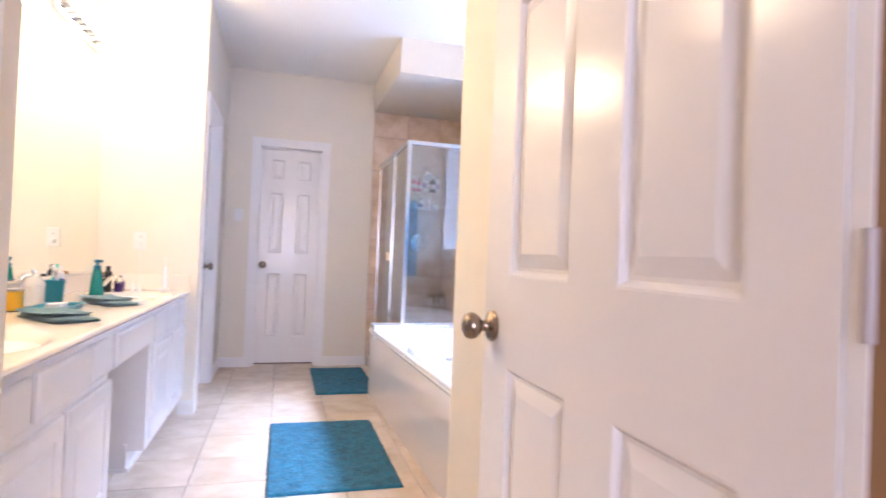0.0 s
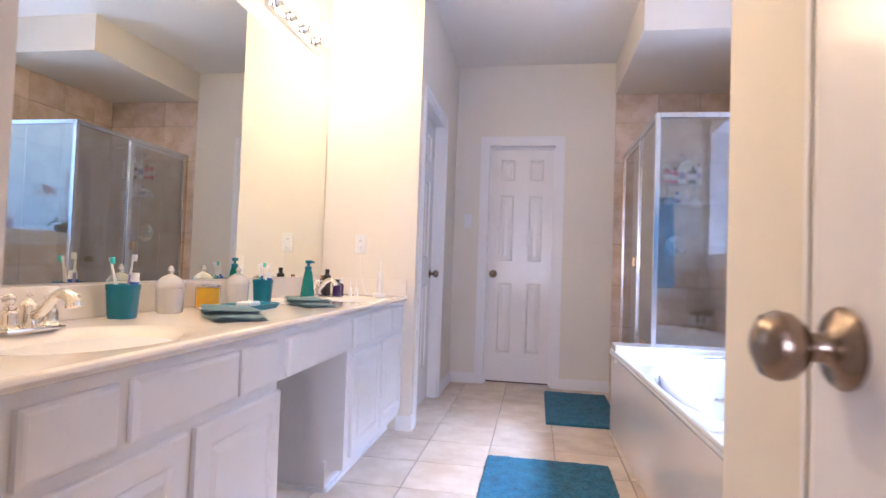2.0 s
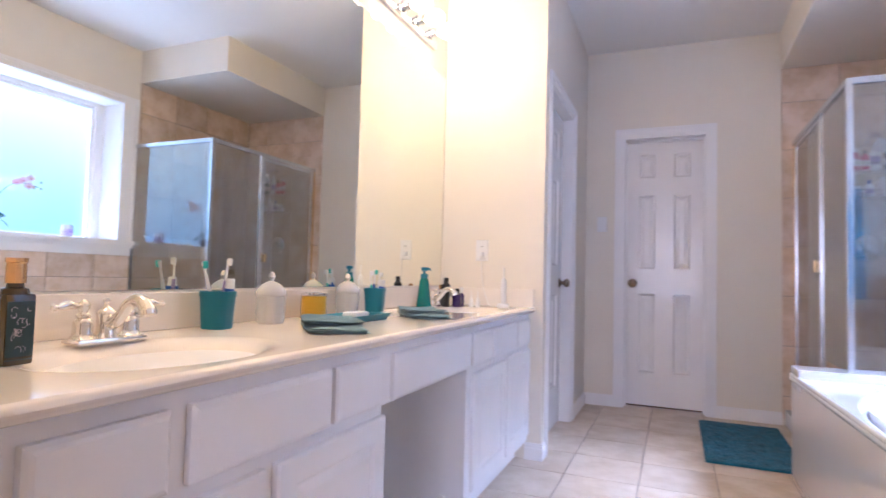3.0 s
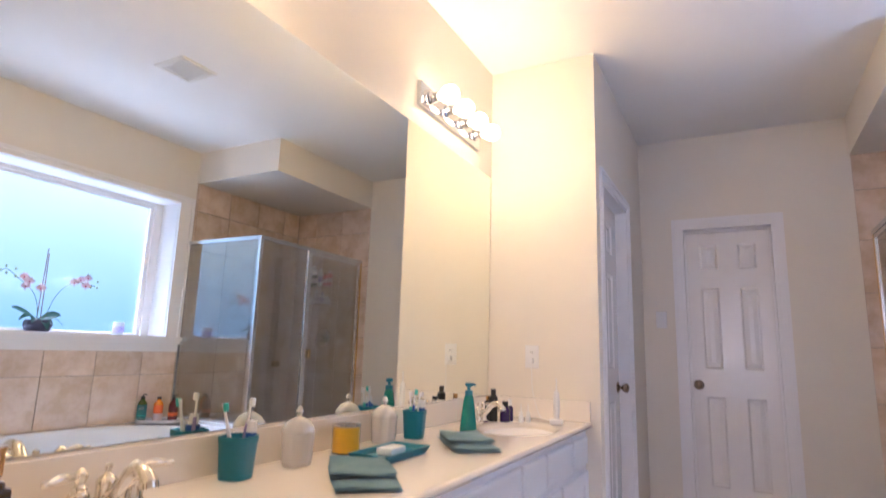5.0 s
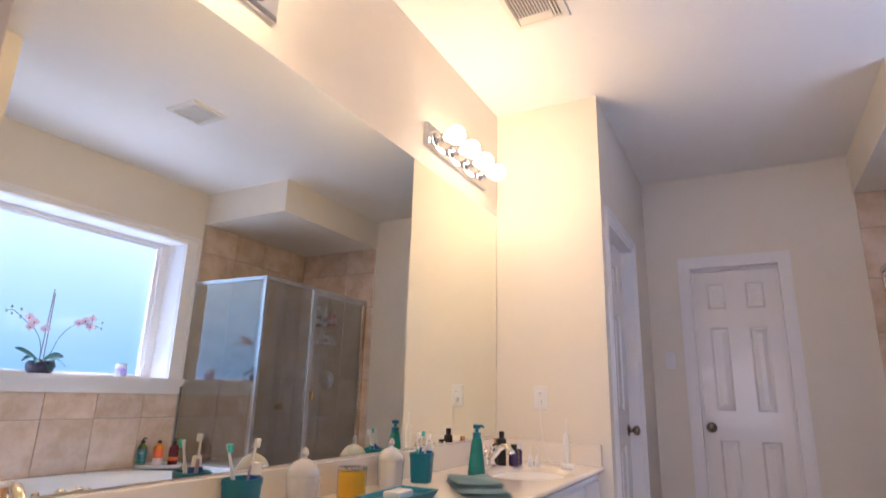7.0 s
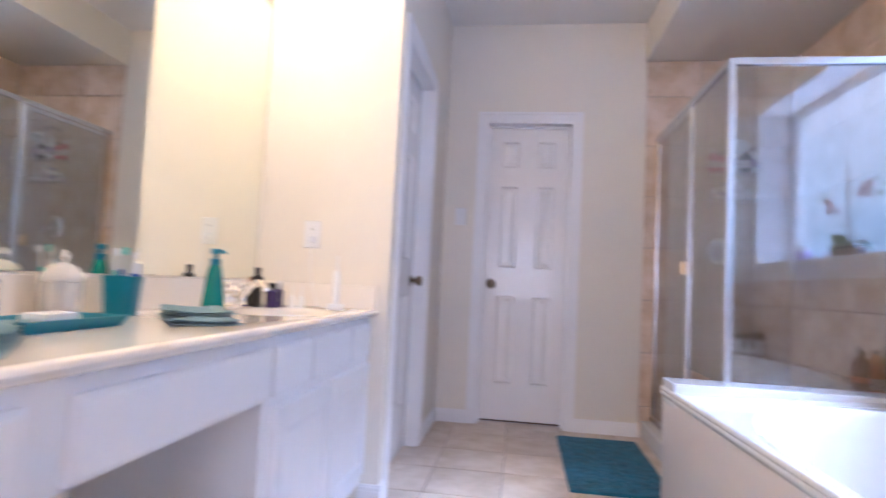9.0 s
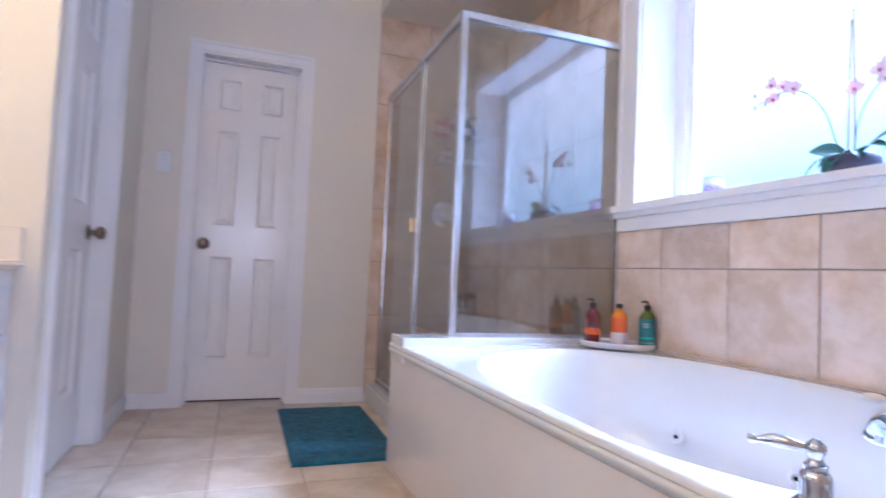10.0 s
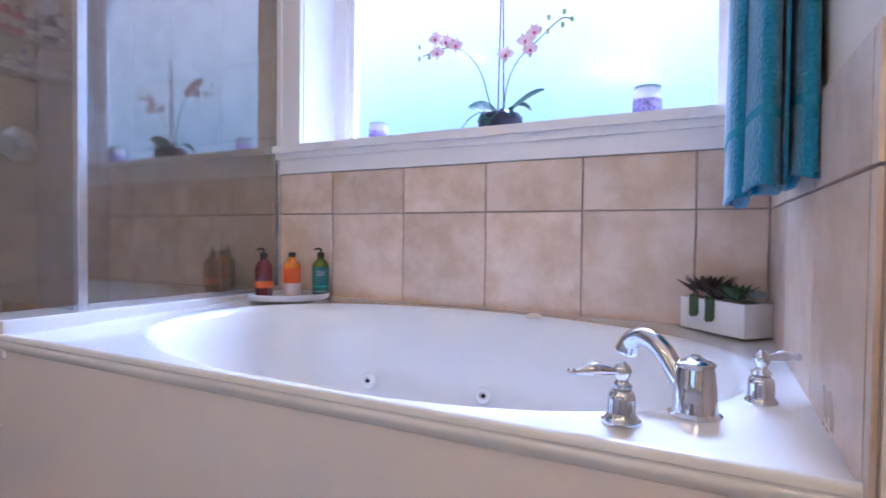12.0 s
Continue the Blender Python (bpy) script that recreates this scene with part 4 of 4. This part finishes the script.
pl = thing("succulent_planter", "white rectangular ceramic planter with succulents", "planter", (1.565, 2.553, .5335), 49)
part("planter_box", rings(-.108, .108, -.048, .048, [(.004, 0), (0, .003), (0, .088), (.006, .088), (.006, .070), (.01, .070)]), CERAMIC, pl)
part("planter_base", rings(-.108, .108, -.048, .048, [(.004, .0), (.02, .0002)]), CERAMIC, pl)


def rosette(x, y, z, r, n, mat, seed, up=.9):
    rnd = random.Random(seed)
    bm = bmesh.new()
    for k in range(n):
        a, t = k * 2.39996, k / n
        ln = r * (1 - .45 * t) * rnd.uniform(.85, 1.12)
        lift = .45 + up * 1.3 * t
        d = Vector((math.cos(a), math.sin(a), lift)).normalized()
        s = Vector((-math.sin(a), math.cos(a), 0)) * ln * .17
        o = Vector((x, y, z))
        p = [o, o + d * ln * .5 + s, o + d * ln, o + d * ln * .5 - s, o + d * ln * .5 - Vector((0, 0, ln * .10)), o + d * ln * .45 + Vector((0, 0, ln * .05))]
        v = [bm.verts.new(q) for q in p]
        for f in ((0, 1, 5), (1, 2, 5), (2, 3, 5), (3, 0, 5), (0, 4, 1), (1, 4, 2), (2, 4, 3), (3, 4, 0)):
            bm.faces.new([v[q] for q in f])
    return part("succulent", bm, mat, pl, smooth=False)


rosette(.060, 0, .092, .098, 40, SUCCD, 3, 1.1)
rosette(-.050, .012, .090, .074, 36, SUCC, 4, 1.0)
rosette(-.090, -.008, .094, .050, 26, shader("pale succulent", (.34, .34, .34), .6), 5)
rosette(.005, .012, .088, .070, 30, SUCCD, 6, 1.2)
rosette(-.022, -.018, .088, .058, 26, SUCC, 7, 1.3)
rosette(.040, .030, .090, .042, 22, shader("pink pale succulent", (.42, .30, .30), .6), 8)
for k, (x, ln) in enumerate(((.055, .052), (.0, .060))):
    rnd = random.Random(k)
    bm = bmesh.new()
    for i in range(46):
        t = i / 46
        a = i * 2.4
        bmesh.ops.create_icosphere(bm, subdivisions=1, radius=.0065, matrix=Matrix.Translation((x + .009 * math.cos(a), .052 + .007 * math.sin(a) * .6, .092 - ln * t + .001)))
    part("trailing_stem", bm, SUCC, pl, "trailing bead-like green stem", smooth=True)

# ---- sill things ----
SZ = WZ0


def candle(x, y, r, h):
    c = thing("candle_jar", "glass jar candle with lilac wax on the window sill", "candle", (x, y, SZ), group="sill candles")
    part("wax", lathe([(0, .010), (r * .93, .010), (r * .93, h * .55), (r * .85, h * .53), (0, h * .53)], 22), LILAC, c, smooth=True)
    part("jar_glass", lathe([(0, 0), (r * .96, 0), (r, .004), (r, h * .80), (r * .90, h * .88), (r * .88, h * .92), (r * .84, h * .92), (r * .85, h * .87), (r * .95, h * .80), (r * .95, .008), (0, .008)], 22), CRYSTAL, c, smooth=True).visible_shadow = False
    part("label", lathe([(r * 1.01, h * .18), (r * 1.015, h * .19), (r * 1.015, h * .62), (r * 1.01, h * .63)], 22), LILACD, c, "lilac paper label")
    part("lid", lathe([(r * .86, h * .92), (r * .95, h * .92), (r * .95, h * .97), (r * .5, h), (0, h)], 22), LIDG, c, "grey green rim", smooth=True)


candle(1.800, 3.872, .040, .100)
candle(1.800, 2.800, .045, .125)

orc = thing("potted_orchid", "artificial pink and white orchid in a dark pot", "plant", (1.795, 3.315, SZ))
part("pot", lathe([(0, 0), (.058, 0), (.070, .010), (.082, .040), (.080, .068), (.070, .080), (.062, .076), (.0, .066)], 28), BASKET, orc, smooth=True)


def orchid_leaf(a, ln, wid, droop, lift, tilt):
    bm = bmesh.new()
    rows = []
    for i in range(13):
        t = i / 12
        r = .01 + ln * t
        z = .074 + lift * math.sin(t * 2.0) - droop * t * t
        w = wid * math.sin(min(1, t * .95 + .10) * 3.0) ** .6 if t < .97 else wid * .18
        c, s = math.cos(a), math.sin(a)
        rows.append([bm.verts.new((c * r - s * w * k, s * r + c * w * k, z + abs(k) * w * .30 + k * w * tilt)) for k in (-1, -.5, 0, .5, 1)])
    for p, q in zip(rows, rows[1:]):
        for k in range(4):
            bm.faces.new((p[k], p[k + 1], q[k + 1], q[k]))
    bmesh.ops.solidify(bm, geom=bm.faces[:], thickness=.0018)
    part("leaf", bm, LEAF, orc, smooth=True)


for a, ln, wid, droop, lift, tilt in ((1.75, .115, .027, -.01, .035, -1.0), (1.45, .165, .016, .075, .050, -.5), (-1.62, .160, .025, -.035, .045, .9), (-1.9, .135, .020, .045, .045, .5),
                                      (3.05, .095, .034, .085, .030, 0.0), (2.5, .085, .024, .06, .03, -.3), (-2.3, .08, .022, .05, .035, .3)):
    orchid_leaf(a, ln, wid, droop, lift, tilt)
for y0, y1, dz in ((-.012, -.004, .56), (.012, .004, .53)):
    part("stake", tube([(0, y0, .05), (.0, y1, dz)], .0028, 8), STICK, orc)


def flower(p, size, aim, bm, lips):
    q = Vector(aim).to_track_quat("Z", "Y").to_matrix().to_4x4()
    m = Matrix.Translation(p) @ q
    for k, (w, l) in enumerate(((.85, 1.0), (.42, .95), (.42, .95), (.85, 1.0), (.45, .9))):
        a = (0.1, 1.25, 2.0, 3.05, 4.71)[k]
        rows = []
        for i in range(6):
            t = i / 5
            ww = w * size * .55 * math.sin(max(.05, min(3.1, t * 3.0 + .12)))
            rows.append([bm.verts.new(m @ Vector((math.cos(a) * t * l * size - math.sin(a) * ww * s, math.sin(a) * t * l * size + math.cos(a) * ww * s, .25 * size * t * t * (1 if s else .7)))) for s in (-1, 0, 1)])
        for r, s in zip(rows, rows[1:]):
            for j in range(2):
                bm.faces.new((r[j], r[j + 1], s[j + 1], s[j]))
    bmesh.ops.create_icosphere(lips, subdivisions=2, radius=size * .15, matrix=m @ Matrix.Translation((0, -.12 * size, size * .18)) @ Matrix.Diagonal((.9, 1.3, .9, 1)))


spikes = (([(0, .02, .06), (-.005, .050, .15), (-.01, .075, .235), (-.015, .120, .305), (-.015, .175, .345), (-.015, .240, .355), (-.015, .330, .338)], ((.175, .352), (.215, .372), (.255, .335), (.262, .390)), ((.345, .330), (.300, .330), (.345, .375), (.270, .415))),
          ([(0, -.012, .06), (-.01, -.020, .14), (-.012, -.040, .215), (-.015, -.080, .275), (-.015, -.150, .330), (-.015, -.225, .385), (-.015, -.265, .382)], ((-.030, .288), (-.125, .292), (-.105, .325), (-.140, .352)), ((-.180, .350), (-.185, .398), (-.240, .408), (-.268, .378), (-.235, .365))))
for path, blooms, buds in spikes:
    part("flower_stem", tube(smooth_path(path, 5), .0022, 7), STEM, orc, smooth=True)
    for i, (y, z) in enumerate(blooms):
        b1, b2 = bmesh.new(), bmesh.new()
        flower((-.03, y, z), .033, (-1, .15 * (1 if i % 2 else -1), -.1), b1, b2)
        part("blossom", b1, PETAL, orc, smooth=True)
        part("blossom_lip", b2, LIP, orc, smooth=True)
    for y, z in buds:
        part("bud", lathe([(0, -.012), (.006, -.006), (.0075, 0), (.005, .008), (0, .012)], 10, at=(-.016, y, z)), BUD, orc, smooth=True)

# ---- shower ----
SX, SY, ST = .826, 4.275, 1.932
sh = thing("shower_enclosure", "corner shower enclosure of clear glass in bright aluminium frames", "shower")
b0 = .545
bm = blocks((SX - .014, SX + .014, SY - .014, SY + .014, b0, ST), bevel=.002)
part("corner_post", bm, ALU, sh)
part("head_rail", blocks((SX + .014, XE - .001, SY - .016, SY + .016, ST - .030, ST), (SX - .016, SX + .016, SY + .014, YN - .012, ST - .030, ST), bevel=.002), ALU, sh)
part("sill_rail", blocks((SX + .014, XE - .001, SY - .016, SY + .016, b0, b0 + .022), (SX - .016, SX + .016, 4.432, YN - .012, .105, .128), bevel=.002), ALU, sh)
part("wall_channel", blocks((XE - .026, XE - .0085, SY - .012, SY + .012, b0 + .022, ST - .03), bevel=.001), ALU, sh)
part("wall_channel", blocks((SX - .012, SX + .012, YN - .030, YN - .0085, .128, ST - .03), bevel=.001), GOLD, sh, "gold toned wall channel")
part("side_glass", blocks((SX + .014, XE - .026, SY - .003, SY + .003, b0 + .022, ST - .03)), GLASS, sh).visible_shadow = False
part("fixed_glass", blocks((SX - .003, SX + .003, SY + .014, 4.80, b0 + .0, ST - .03)), GLASS, sh).visible_shadow = False
part("door_post", blocks((SX - .013, SX + .013, 4.80, 4.826, .128, ST - .03), bevel=.002), ALU, sh)
dr = part("shower_door", blocks((SX - .003, SX + .003, 4.85, YN - .055, .16, ST - .06)), GLASS, sh, "clear glass shower door")
dr.visible_shadow = False
part("door_rail", blocks((SX - .010, SX + .010, 4.830, 4.850, .135, ST - .035), (SX - .010, SX + .010, YN - .055, YN - .035, .135, ST - .035), (SX - .010, SX + .010, 4.85, YN - .055, ST - .06, ST - .035), (SX - .010, SX + .010, 4.85, YN - .055, .135, .16), bevel=.001), ALU, dr)
part("door_handle", blocks((SX - .030, SX - .011, 4.862, 4.884, 1.02, 1.09), bevel=.003), GOLD, dr, "small gold toned pull")
part("shower_curb", blocks((.760, .870, 4.432, YN - .002, 0, .105), bevel=.006), ACRYL, kind=S)
part("shower_pan", blocks((.870, XE - .001, 4.432, YN - .002, -.004, .045), bevel=.004), ACRYL, kind=S)

va = thing("shower_valve", "round chrome shower valve with a lever", "shower valve", (1.225, YN - .012, 1.20))
m90 = pose(0, 0, 0, 90, 0, 0)
o = part("valve_plate", lathe([(0, 0), (.082, 0), (.084, .004), (.070, .012), (.035, .018), (.033, .045), (.026, .055), (0, .058)], 32), CHROME, va, smooth=True)
o.matrix_local = m90
part("lever", tube([(0, -.05, 0), (.02, -.056, -.02), (.05, -.060, -.045)], [.012, .009, .007], 10), CHROME, va, smooth=True)
hd = thing("wall_shower", "chrome shower head with a white face on a bent arm", "shower head", (1.255, YN - .012, 1.93))
part("shower_arm", tube(smooth_path([(0, 0, .0), (0, -.06, .01), (0, -.12, -.02), (0, -.16, -.06)]), .010, 10), CHROME, hd, smooth=True)
o = part("spray_head", lathe([(0, 0), (.014, 0), (.018, .02), (.045, .05), (.050, .066), (.0, .068)], 24), CERAMIC, hd, smooth=True)
o.matrix_local = Matrix.Translation((0, -.155, -.055)) @ pose(0, 0, 0, 145, 0, 0)
ca = thing("shower_caddy", "chrome wire shower caddy with two shelves", "caddy", (1.262, YN - .012, 1.50))
bm = bmesh.new()
for z in (.02, .19):
    for zz in (z, z + .045):
        tube([(-.15, -.005, zz), (-.15, -.115, zz), (.15, -.115, zz), (.15, -.005, zz), (-.15, -.005, zz)], .0028, 6, bm)
    for k in range(11):
        x = -.15 + k * .03
        tube([(x, -.005, z), (x, -.115, z)], .0018, 5, bm)
tube(smooth_path([(-.10, -.004, 0), (-.10, -.004, .30), (-.03, -.004, .40), (0, -.004, .44), (.03, -.004, .40), (.10, -.004, .30), (.10, -.004, 0)]), .003, 6, bm)
part("caddy_wire", bm, CHROME, ca, smooth=True)
for i, (x, z, r, h, mat, cap, lab) in enumerate(((-.115, .195, .028, .125, LABELR, WHITEP, "rose coloured shampoo bottle on the upper caddy shelf"), (-.06, .195, .024, .11, PINKP, BLACKP, "pink wash bottle on the upper caddy shelf"),
                                   (-.005, .195, .026, .150, WHITEP, WHITEP, "white lotion bottle on the upper caddy shelf"), (.075, .195, .034, .125, BLACKP, BLACKP, "black and white bottle on the upper caddy shelf"), (.12, .195, .022, .14, WHITEP, BLACKP, "white bottle with black cap on the upper caddy shelf"),
                                   (-.10, .025, .034, .05, CERAMIC, WHITEP, "low white tub on the lower caddy shelf"), (-.04, .025, .026, .085, WHITEP, BLUEP, "white bottle with blue cap on the lower shelf"), (.03, .025, .026, .105, LABELW, WHITEP, "pale pink tube on the lower caddy shelf"), (.10, .025, .033, .045, CERAMIC, WHITEP, "small pale jar on the lower caddy shelf"))):
    b = thing("shampoo_bottle", lab, "bottle", (1.262 + x, YN - .012 - .06, 1.50 + z))
    part("bottle_body", lathe([(0, 0), (r * .9, 0), (r, .004), (r, h * .8), (r * .5, h * .95), (r * .4, h), (0, h)], 16, squash=.8), mat, b, smooth=True)
    part("bottle_label", lathe([(r * 1.01, h * .25), (r * 1.02, h * .26), (r * 1.02, h * .6), (r * 1.01, h * .61)], 16, squash=.8), LABELW if mat is not WHITEP else LILAC, b)
    part("bottle_cap", lathe([(0, h), (r * .42, h), (r * .42, h + .022), (0, h + .023)], 12), cap, b)

# ---- bath towels on their bar by the window ----
bar = thing("towel_bar", "chrome towel bar on the tub's end wall", "towel bar", (1.10, 2.398, 1.62), 4.3)
part("bar_rod", tube([(-.28, .060, 0), (.28, .060, 0)], .009, 12), CHROME, bar, smooth=True)
for x in (-.28, .28):
    part("bar_bracket", blocks((x - .012, x + .012, 0, .072, -.014, .014), bevel=.003), CHROME, bar)


def hanging_towel(cx, cy, wid, dep, z0, z1, seed, label, turn):
    """A towel folded lengthwise and hung over the bar: a soft roll, open at the hem, with a smooth woven band above it."""
    t = thing("bath_towel", label, "towel", (cx, cy, z0), turn, group="bath towels")
    n = 72
    def ring(z, f, off, kx=1.0, ky=1.0):
        row = []
        flare = 1 + .14 * (1 - f) ** 1.5
        for k in range(n):
            a = 6.28318 * k / n
            c, s = math.cos(a), math.sin(a)
            p = (abs(c) ** 2.8 + abs(s) ** 2.8) ** (-1 / 2.8)
            fold = .0020 * math.sin(a * 3 + seed + f) * (.4 + .6 * (1 - f)) + .0012 * math.sin(a * 5 + seed * 2 + f * 4)
            x, y = (wid / 2 + fold + off) * p * c * flare, (dep / 2 + fold + off) * p * s * flare
            row.append((x * kx, y * ky, z + .006 * math.sin(a * 2 + seed) * (1 - f)))
        return row
    def skin(levels, bm, close=False):
        rows = [[bm.verts.new(p) for p in lv] for lv in levels]
        for a_, b_ in zip(rows, rows[1:]):
            for k in range(n):
                bm.faces.new((a_[k], a_[(k + 1) % n], b_[(k + 1) % n], b_[k]))
        if close:
            bm.faces.new(rows[-1])
        return rows
    h = z1 - z0
    outer = [ring(z, z / h, off) for z, off in [(0, .0004), (.004, .0022), (.010, .0022), (.014, 0)] + [(.014 + (h - .014) * i / 44, 0) for i in range(1, 45)]]
    inner = [ring(.075, .1, -.006, .86, .45), ring(.03, .05, -.004, .90, .60), ring(.004, 0, -.003, .95, .80), ring(0, 0, -.0008)]
    bm = bmesh.new()
    rows = skin(inner + outer, bm, True)
    bm.faces.new(rows[0])
    part("towel_body", bm, TOWELC, t, smooth=True)
    bm = bmesh.new()
    skin([ring(.118 + dz, .15, off) for dz, off in ((0, .0003), (.001, .0012), (.015, .0012), (.016, .0003))], bm)
    part("woven_band", bm, TOWELB, t, "smooth woven band above the hem", smooth=True)


def towel_edge(cx, cy, z0, z1, turn):
    """One of the thin folded edges that hang between the rolls."""
    t = thing("bath_towel", "thin folded edge of a turquoise towel between the thicker rolls", "towel", (cx, cy, z0), turn, group="bath towels")
    part("towel_body", blocks((-.115, .115, -.003, .003, 0, z1 - z0), bevel=.0025), TOWELC, t, smooth=True)


hanging_towel(1.19, 2.524, .26, .034, .858, 1.66, 1.0, "turquoise terry towel folded over the bar", 5)
hanging_towel(1.085, 2.481, .245, .044, .872, 1.65, 2.3, "turquoise terry hand towel folded in a soft roll", 4)
hanging_towel(1.085, 2.421, .235, .040, .890, 1.64, 4.1, "turquoise towel hanging against the end wall", 4)
towel_edge(1.085, 2.4520, .880, 1.64, 4)


# ---- bath mats ----
def bath_mat(x0, x1, y0, y1, mats, seed, label):
    t = thing("bath_mat", label, "bath mat", ((x0 + x1) / 2, (y0 + y1) / 2, 0), 0, group="bath mats")
    nx, ny = int((x1 - x0) / .006), int((y1 - y0) / .006)
    bm = bmesh.new()
    g = []
    for i in range(nx + 1):
        row = []
        for j in range(ny + 1):
            u, v = i / nx, j / ny
            x, y = (u - .5) * (x1 - x0), (v - .5) * (y1 - y0)
            e = min(u * (x1 - x0), (1 - u) * (x1 - x0), v * (y1 - y0), (1 - v) * (y1 - y0))
            rim = min(1, e / .012)
            w = noise.noise(Vector((x * 30 + seed, y * 30, 0)))
            h = .002 + .011 * rim ** .5 + (.0015 * w + .0045 * noise.noise(Vector((x * 130, y * 130, seed)))) * rim
            j2 = (1 - rim) * .006
            row.append(bm.verts.new((x + j2 * noise.noise(Vector((x * 60, y * 60, 5))), y + j2 * noise.noise(Vector((x * 60, y * 60, 9))), max(.0012, h))))
        g.append(row)
    for i in range(nx):
        for j in range(ny):
            bm.faces.new((g[i][j], g[i + 1][j], g[i + 1][j + 1], g[i][j + 1]))
    bmesh.ops.recalc_face_normals(bm, faces=bm.faces)
    part("shag_surface", bm, mats, t)
    part("mat_backing", blocks((-(x1 - x0) / 2 + .004, (x1 - x0) / 2 - .004, -(y1 - y0) / 2 + .004, (y1 - y0) / 2 - .004, 0, .0011)), RUG, t)


bath_mat(-.085, .525, 2.70, 3.745, RUG, 2.0, "long teal shag bath mat on the tiled floor")
bath_mat(.225, .70, 4.44, 5.39, RUG, 7.0, "teal shag bath mat before the shower")


# ---- tiles ----
def tile_mesh(name, w, h, mat, joint=.005, thick=.0085):
    bm = rings(0, w, 0, h, [(joint / 2, -.001), (joint / 2, thick - .0015), (joint / 2 + .0015, thick)])
    me = bpy.data.meshes.new(name)
    bmesh.ops.recalc_face_normals(bm, faces=bm.faces)
    bm.to_mesh(me)
    bm.free()
    me.materials.append(mat)
    return me


MESHES = {}


def tile_field(parent, m, us, vs, mat, name, thick=.0085, skip=None):
    """Tiles between the joints us and vs, in the wall's own axes; alike ones share a mesh."""
    for u0, u1 in zip(us, us[1:]):
        for v0, v1 in zip(vs, vs[1:]):
            if u1 - u0 < .012 or v1 - v0 < .012 or (skip and skip(u0, u1, v0, v1)):
                continue
            key = (round(u1 - u0, 3), round(v1 - v0, 3), mat.name)
            if key not in MESHES:
                MESHES[key] = tile_mesh(name, u1 - u0, v1 - v0, mat, thick=thick)
            ob = new(name, MESHES[key])
            ob.matrix_world = m @ Matrix.Translation((u0, v0, 0))
            if parent:
                ob.parent = parent


def joints(a, b, at, step):
    k0 = math.ceil((a - at) / step)
    ps = [a] + [at + k * step for k in range(k0, k0 + 60) if a + .01 < at + k * step < b - .01] + [b]
    return ps


G = .337
ROWS_Z = [.045, .195, .532, .869, 1.204, 1.540, 1.875, 2.205, 2.445]
wn_, ws_ = new("tile_field_north"), new("tile_field_south")
we_ = new("tile_field_east")
for o in (wn_, ws_, we_):
    tagged(o, "beige square ceramic wall tiles with grey joints", "tiles", kind=S)
tile_field(wn_, NORTH(0), [.745, 1.083, 1.404, XE - .009], ROWS_Z, TILE, "tile")
tile_field(wn_, NORTH(0), [.62, .745], [0, .005], TILE, "tile")
Em = frame_of((XE, 0, 0), (0, -1, 0), (0, 0, 1))
ys = [-(YN - .009)] + [-(3.981 + G * k) for k in range(4, -1, -1)]
tile_field(we_, Em, [-(YN - .009), -(3.981 + G * 4), -(3.981 + G * 3), -(3.981 + G * 2), -(3.981 + G), -4.30], ROWS_Z, TILE, "tile")
tile_field(we_, Em, [-4.30, -3.981 - .0, -3.639, -3.300, -2.964, -2.634, -2.450], [.53, .869, 1.040], TILE, "tile")
Sd = (SA - SB).normalized()
Sm = frame_of((SB.x - .009, SB.y, 0), Sd, (0, 0, 1))
tile_field(ws_, Sm, [0, .30, .637, .974, 1.004], [.49, .869, 1.030], TILE, "tile")
part("grout", blocks((.747, XE, YN - .0025, YN, .045, 2.445)), GROUT, kind=S)
part("grout", blocks((XE - .0025, XE, 4.302, YN - .003, .045, 2.445), (XE - .0025, XE, 2.45, 4.30, .53, 1.039)), GROUT, kind=S)
bm = ubox(bmesh.new(), Sm, .001, 1.003, DZ, 1.029, 0, .0025)
part("grout", bm, GROUT, kind=S)

Fm = frame_of((0, 0, -.006), (1, 0, 0), (0, 1, 0))


def hidden_floor(u0, u1, v0, v1):
    return u0 > .80 or (u1 < -.80 and not (2.4 < v1 < 3.4)) or v1 < .43


tile_field(floor_slab, Fm, joints(-1.15, 1.2, -.424, .3425), joints(.42, YN + .11, 3.242, .3435), FTILE, "floor_tile", .006, hidden_floor)

for ob in scene.objects:
    if not ob.parent and ob is not cam:
        ob.location *= UNIT
        ob.scale *= UNIT
